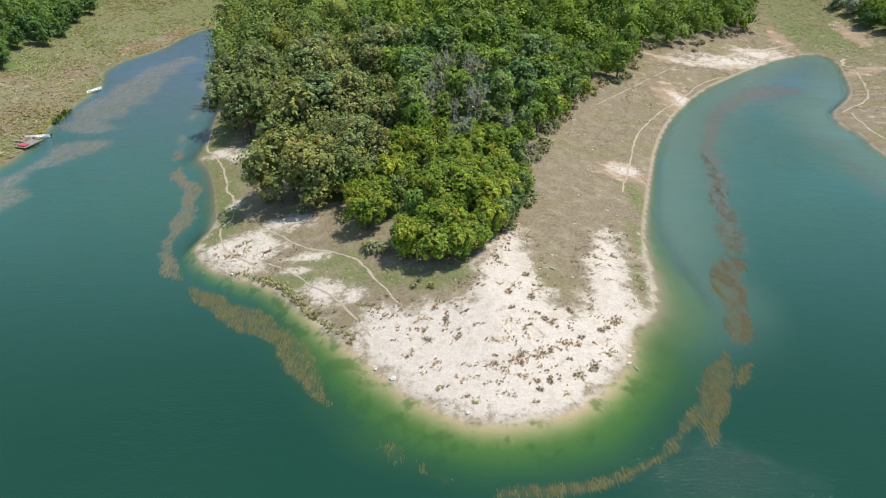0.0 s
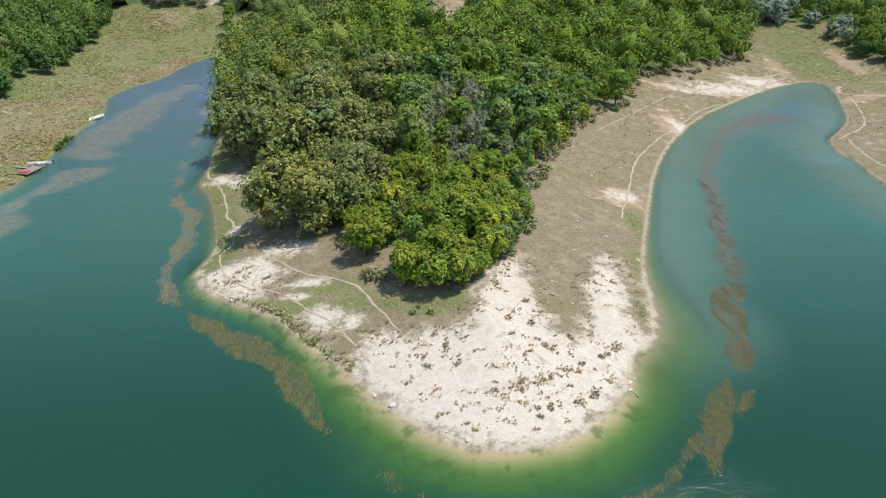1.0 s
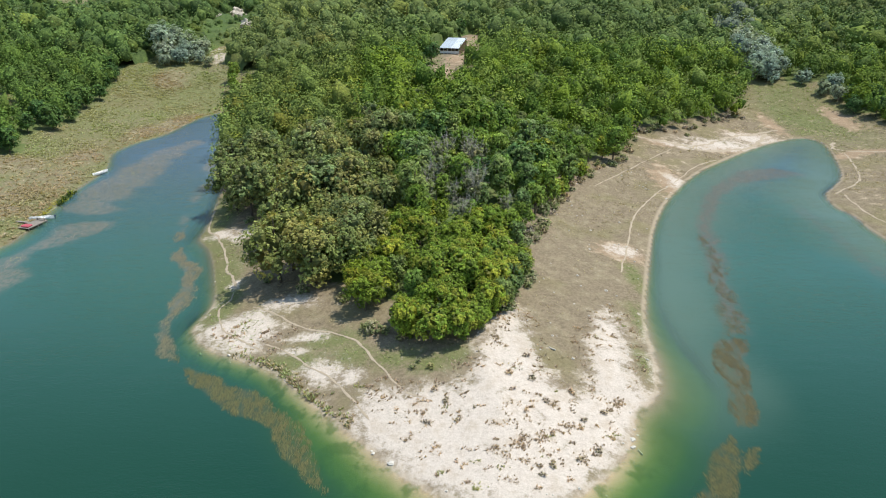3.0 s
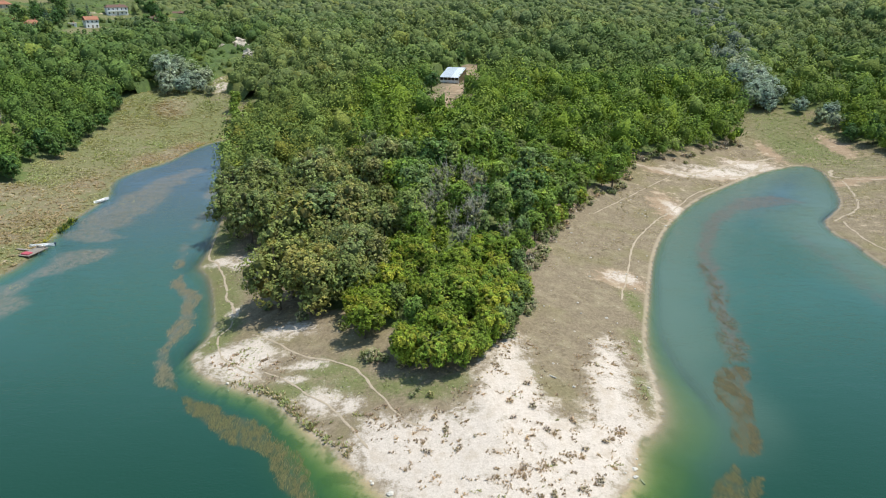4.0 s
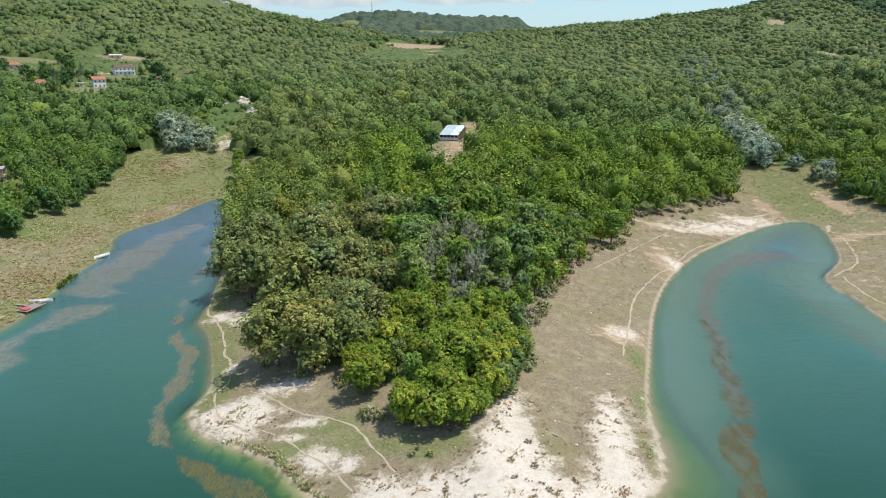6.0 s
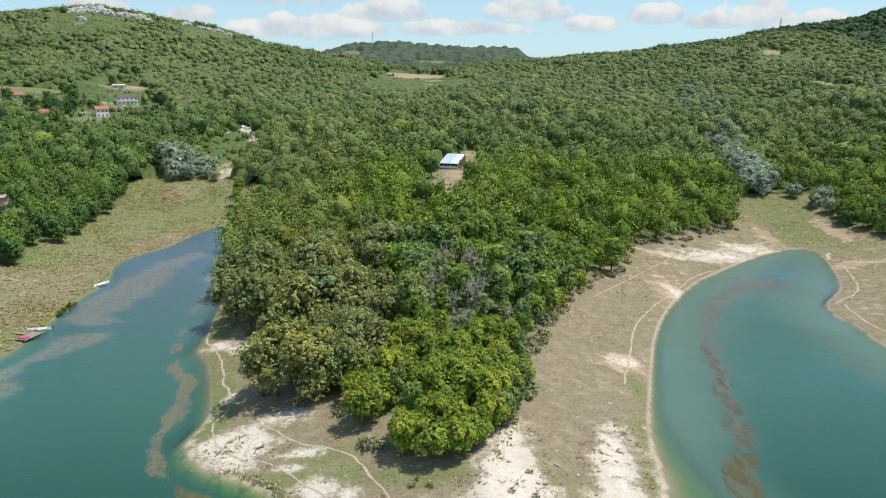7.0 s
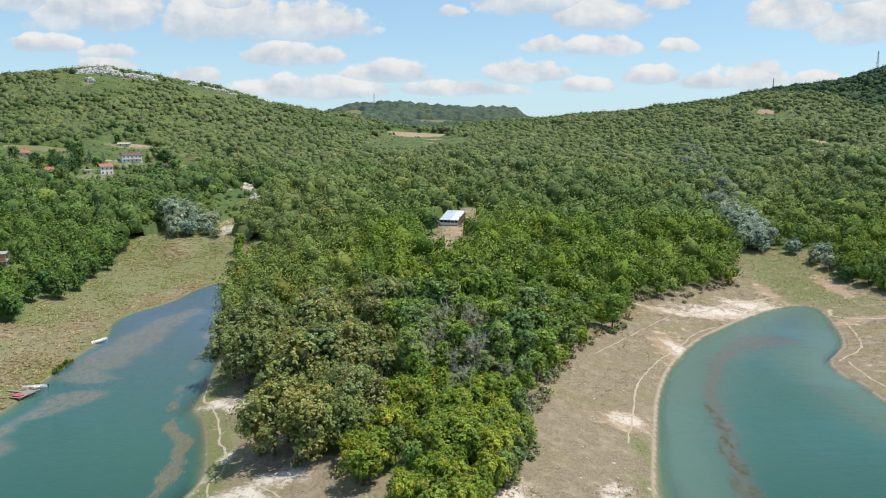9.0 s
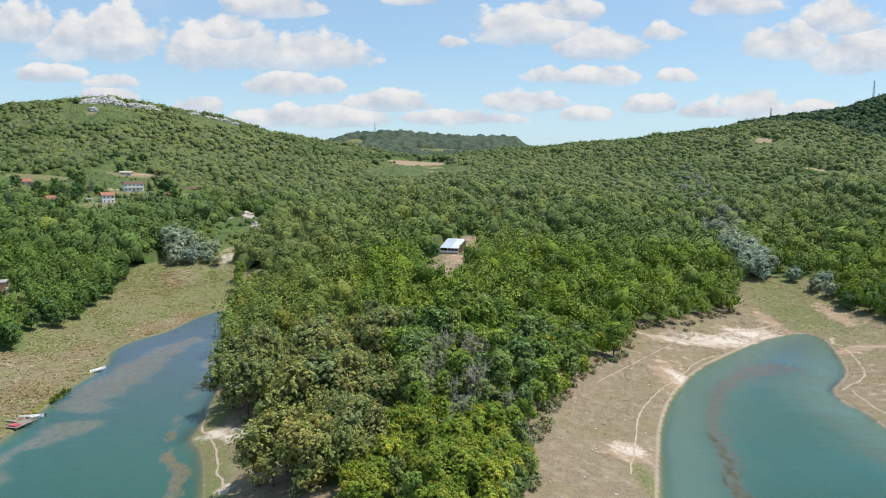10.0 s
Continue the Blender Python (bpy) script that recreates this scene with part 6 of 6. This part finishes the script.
# ---- shed in the clearing ----
def build_shed():
    x, y = 4.8, 329.0
    z = float(ground_z(x, y - 4)) - 0.1
    shed = thing("shed", "open-fronted livestock shed with a pale zinc roof in a clearing", "shed", Matrix.Translation((x, y, z)) @ Matrix.Rotation(radians(-17), 4, "Z"))
    w, d, lo, hi = 4.5, 6.3, 2.7, 5.6
    slope = (hi - lo) / (2 * d)
    for i in range(12):
        x0 = -w + i * 2 * w / 12
        bm = bmesh.new()
        k = 4
        for a in range(k):
            s0, s1 = x0 + a * 2 * w / 12 / k, x0 + (a + 1) * 2 * w / 12 / k - (0.015 if a == k - 1 else 0)
            up = 0.05 if a % 2 else 0.0
            v = [bm.verts.new(q) for q in ((s0, -d - 0.5, lo - 0.5 * slope + up), (s1, -d - 0.5, lo - 0.5 * slope + up), (s1, d + 0.3, hi + 0.3 * slope + up), (s0, d + 0.3, hi + 0.3 * slope + up),
                                           (s0, -d - 0.5, lo - 0.5 * slope + up - 0.05), (s1, -d - 0.5, lo - 0.5 * slope + up - 0.05), (s1, d + 0.3, hi + 0.3 * slope + up - 0.05), (s0, d + 0.3, hi + 0.3 * slope + up - 0.05))]
            for q in ((0, 1, 2, 3), (7, 6, 5, 4), (0, 4, 5, 1), (1, 5, 6, 2), (2, 6, 7, 3), (3, 7, 4, 0)):
                bm.faces.new([v[t] for t in q])
        part("roof_sheet", bm, TIN if i < 7 else TIN_NEW, shed, "weathered zinc sheet" if i < 7 else "bright new zinc sheet")
    for i in range(6):
        px = -w + 0.15 + i * (2 * w - 0.3) / 5
        part("post", box(bmesh.new(), px - 0.1, -d, -0.3, px + 0.1, -d + 0.2, lo - 0.1), WALL, shed, "white-painted post")
    part("front_rail", box(bmesh.new(), -w, -d - 0.03, 0.25, w, -d - 0.003, 1.35), WALL, shed, "white-painted front boards")
    for px in (-w, w):
        bm = bmesh.new()
        v = [bm.verts.new(q) for q in ((px, -d + 0.25, -0.6), (px, d, -0.6), (px, d, hi - 0.1), (px, -d + 0.25, lo - 0.05))]
        f = bm.faces.new(v)
        made = bmesh.ops.extrude_face_region(bm, geom=[f])
        bmesh.ops.translate(bm, verts=[g for g in made["geom"] if isinstance(g, bmesh.types.BMVert)], vec=(-0.12 if px > 0 else 0.12, 0, 0))
        part("side_wall", bm, WOODWALL, shed)
    part("back_wall", box(bmesh.new(), -w + 0.13, d - 0.12, -0.6, w - 0.13, d - 0.002, hi - 0.15), WOODWALL, shed)


build_shed()


# ---- houses ----
def gable_roof(w, d, z, rise, over=0.5, thick=0.18, hip=0.0):
    bm = bmesh.new()
    for lift in (0.0, -thick):
        a = [(-w - over, -d - over, z + lift), (w + over, -d - over, z + lift), (w + over, d + over, z + lift), (-w - over, d + over, z + lift)]
        r = [(-w - over + hip, 0, z + rise + lift), (w + over - hip, 0, z + rise + lift)]
        v = [bm.verts.new(q) for q in a + r]
        faces = [(0, 1, 5, 4), (2, 3, 4, 5), (1, 2, 5), (3, 0, 4)]
        for f in faces:
            bm.faces.new([v[i] for i in (f if lift == 0.0 else f[::-1])])
    bm.verts.ensure_lookup_table()
    for i in range(4):
        j = (i + 1) % 4
        bm.faces.new((bm.verts[i], bm.verts[j], bm.verts[6 + j], bm.verts[6 + i]))
    return bm


def build_house(x, y, turn, w, d, storeys, wall, roof, label, rise=2.2, hip=0.0, cols=4, balcony=False, sink=0.6):
    high = 2.9 * storeys
    z = float(ground_z(x, y)) - sink
    house = thing("house", label, "house", Matrix.Translation((x, y, z)) @ Matrix.Rotation(turn, 4, "Z"))
    part("wall", box(bmesh.new(), -w, -d, -2.0, w, d, high, 0.02), wall, house)
    part("roof", gable_roof(w, d, high + 0.004, rise, hip=hip), roof, house)
    bm = box(bmesh.new(), w * 0.4, d * 0.2, high + 0.3, w * 0.4 + 0.7, d * 0.2 + 0.7, high + rise + 0.7, 0.02)
    part("chimney", bm, BRICK, house)
    for s in range(storeys):
        for i in range(cols):
            wx, wz = -w + (i + 0.5) * 2 * w / cols, 2.9 * s + 1.0
            door = s == 0 and i == cols // 2
            low = 0.1 if door else wz
            win = part("door" if door else "window", box(bmesh.new(), wx - 0.55, -d - 0.05, low, wx + 0.55, -d - 0.003, wz + 1.3), PLANK if door else WALL, house)
            if not door:
                part("pane", box(bmesh.new(), wx - 0.47, -d - 0.075, wz + 0.08, wx + 0.47, -d - 0.053, wz + 1.22), GLASS, win, "dark glass pane")
        for sx in (-1, 1):
            for wy in (-d * 0.45, d * 0.45):
                win = part("window", box(bmesh.new(), sx * (w + 0.003), wy - 0.5, 2.9 * s + 1.0, sx * (w + 0.05), wy + 0.5, 2.9 * s + 2.2), WALL, house)
                part("pane", box(bmesh.new(), sx * (w + 0.053), wy - 0.42, 2.9 * s + 1.08, sx * (w + 0.075), wy + 0.42, 2.9 * s + 2.12), GLASS, win, "dark glass pane")
        if balcony and s:
            part("balcony", box(bmesh.new(), -w * 0.9, -d - 1.3, 2.9 * s - 0.1, w * 0.9, -d - 0.004, 2.9 * s + 0.12, 0.02), WALL, house)
            part("railing", box(bmesh.new(), -w * 0.9, -d - 1.3, 2.9 * s + 0.124, w * 0.9, -d - 1.2, 2.9 * s + 0.75, 0.02), WALL, house)
    return house


footpath([(-278, 551), (-275, 558), (-271, 568), (-263, 573), (-252, 570)], 2.6, "pale dirt lane between the village houses", 12)
build_house(-254, 577, radians(34), 7.6, 4.6, 2, WALL, TILE_DARK, "white two-storey house with balconies and a dark roof", 1.9, 2.0, 5, True)
build_house(-243, 509, radians(40), 4.2, 3.6, 2, WALL, TILE, "white two-storey house with a red gabled roof", 2.2, 0.0, 3)
build_house(-338, 566, radians(20), 7.8, 4.5, 1, CREAM, TILE, "long low house with a broad red tiled roof", 2.6, 4.0, 4)
build_house(-272, 488, radians(30), 4.6, 3.8, 1, WALL, TILE, "small white house with a red tiled roof", 2.2, 3.0, 3)
build_house(-290, 492, radians(10), 3.4, 3.0, 1, CREAM, TILE, "small cream house with a faded red roof among trees", 1.8, 0.0, 2)
build_house(-219, 556, radians(-30), 3.4, 2.6, 1, WOODWALL, TILE_DARK, "small dark wooden hut on a grassy slope", 1.6, 0.0, 2)
build_house(-213, 596, radians(5), 4.0, 2.2, 1, WOODWALL, TILE_DARK, "low brown barn at the edge of the wood", 1.2, 0.0, 2)
build_house(-287, 640, radians(8), 5.0, 2.4, 1, CREAM, CREAM, "low tan-roofed outbuilding beside bare earth", 0.9, 0.0, 2)
build_house(-253, 503, radians(40), 2.2, 2.0, 1, WALL, CONCRETE, "small white flat-roofed garage beside the house", 0.4, 0.0, 1)


def build_shell():
    """Unfinished house: slabs on columns, some brick infill."""
    x, y = -172.5, 266.0
    z = float(ground_z(x, y)) - 0.3
    shell = thing("unfinished_house", "unfinished two-storey concrete house frame with brick infill", "house", Matrix.Translation((x, y, z)) @ Matrix.Rotation(radians(25), 4, "Z"))
    for s in range(3):
        part("slab", box(bmesh.new(), -4.5, -4, s * 3.0, 4.5, 4, s * 3.0 + 0.22, 0.02), CONCRETE, shell)
    for s in range(2):
        for cx in (-4.2, 0.0, 4.2):
            for cy in (-3.7, 3.7):
                part("column", box(bmesh.new(), cx - 0.17, cy - 0.17, s * 3.0 + 0.224, cx + 0.17, cy + 0.17, s * 3.0 + 2.996), CONCRETE, shell)
        part("infill_wall", box(bmesh.new(), -4.0, 3.55, s * 3.0 + 0.224, 4.0, 3.8, s * 3.0 + 2.99), BRICK, shell)
    part("infill_wall", box(bmesh.new(), 0.2, -3.85, 3.226, 4.0, -3.6, 5.99), BRICK, shell, "orange hollow brick infill")


build_shell()


# ---- rock outcrops on the hill ----
def outcrop(spots, label, seed, name="rock_outcrop", piece="rock", category="rock", mat=None):
    rng = np.random.RandomState(seed)
    mass = thing(name, label, category, Matrix.Translation((spots[0][0], spots[0][1], float(ground_z(*spots[0][:2])))))
    for x, y, s in spots:
        bm = bmesh.new()
        made = bmesh.ops.create_icosphere(bm, subdivisions=3, radius=1.0)
        axes = Vector((rng.uniform(0.9, 1.5), rng.uniform(0.6, 0.9), rng.uniform(0.7, 1.15))) * s
        base = Vector((x, y, float(ground_z(x, y)) + s * 0.25)) - mass.matrix_world.translation
        shift = Vector((rng.uniform(0, 50), 0, 0))
        for v in made["verts"]:
            k = 1 + 0.5 * noise.noise(v.co * 1.7 + shift) + 0.5 * abs(noise.noise(v.co * 3.4 + shift)) + 0.34 * noise.noise(v.co * 8 + shift)
            v.co = Vector((v.co.x * axes.x, v.co.y * axes.y, v.co.z * axes.z)) * k + base
        part(piece, bm, mat or ROCK, mass)


def crags(x0, y0, x1, y1, n, size, seed):
    rng = np.random.RandomState(seed)
    s = np.linspace(0, 1, n)
    return [(x0 + (x1 - x0) * a + rng.normal() * 1.5, y0 + (y1 - y0) * a + rng.normal() * 2, size * rng.uniform(0.55, 1.25)) for a in s]


outcrop(crags(-430, 848, -346, 864, 28, 4.4, 1), "bare grey limestone crag on the wooded hilltop", 1)
outcrop(crags(-424, 842, -380, 848, 16, 3.6, 2), "broken grey limestone crag along the ridge", 2)
outcrop(crags(-302, 898, -258, 914, 16, 2.7, 3), "low grey limestone ledge near the ridge", 3)
MARL = plain("pale_marl", (0.58, 0.51, 0.42), 0.95, grain=1.4, depth=0.4)
outcrop([(-135, 446, 2.6), (-133.5, 449, 2.2)], "pale eroded sand bank in the wooded gully", 11, "sand_bank", "bank_face", "sand bank", MARL)
outcrop([(-127.5, 460, 3.6), (-129, 465, 3.2), (-126, 456, 2.4)], "tall pale eroded sand bank in the wooded gully", 12, "sand_bank", "bank_face", "sand bank", MARL)
outcrop([(-111.5, 420, 2.9), (-109.5, 423, 2.2)], "pale eroded sand bank among low scrub", 13, "sand_bank", "bank_face", "sand bank", MARL)
outcrop([(-398, 812, 3.0), (-394, 810, 2.2)], "lone grey rock on the wooded slope", 4)
outcrop([(-318, 896, 4.0), (-312, 898, 4.5)], "small grey rock ledge among trees", 5)


# ---- masts ----
def build_mast(x, y, high, wide):
    z = float(ground_z(x, y)) - 0.5
    mast = thing("lattice_mast", "slim steel lattice mast on a wooded ridge", "mast", Matrix.Translation((x, y, z)))
    for sx in (-1, 1):
        for sy in (-1, 1):
            bm = bmesh.new()
            tube(bm, (sx * wide, sy * wide, 0), (sx * wide * 0.2, sy * wide * 0.2, high), 0.22, 0.14, 5)
            part("leg", bm, STEEL, mast)
    for k in range(7):
        r, z0 = wide * (1 - 0.8 * k / 7), high * k / 7
        bm = bmesh.new()
        for a, b in (((-r, -r), (r, -r)), ((r, -r), (r, r)), ((r, r), (-r, r)), ((-r, r), (-r, -r))):
            tube(bm, (a[0], a[1], z0), (b[0] * 0.9, b[1] * 0.9, z0 + high / 7), 0.1, 0.1, 4)
        part("brace", bm, STEEL, mast)


build_mast(612, 1015, 32, 1.6)
build_mast(495, 1075, 22, 1.2)
build_mast(-180, 1890, 34, 2.0)
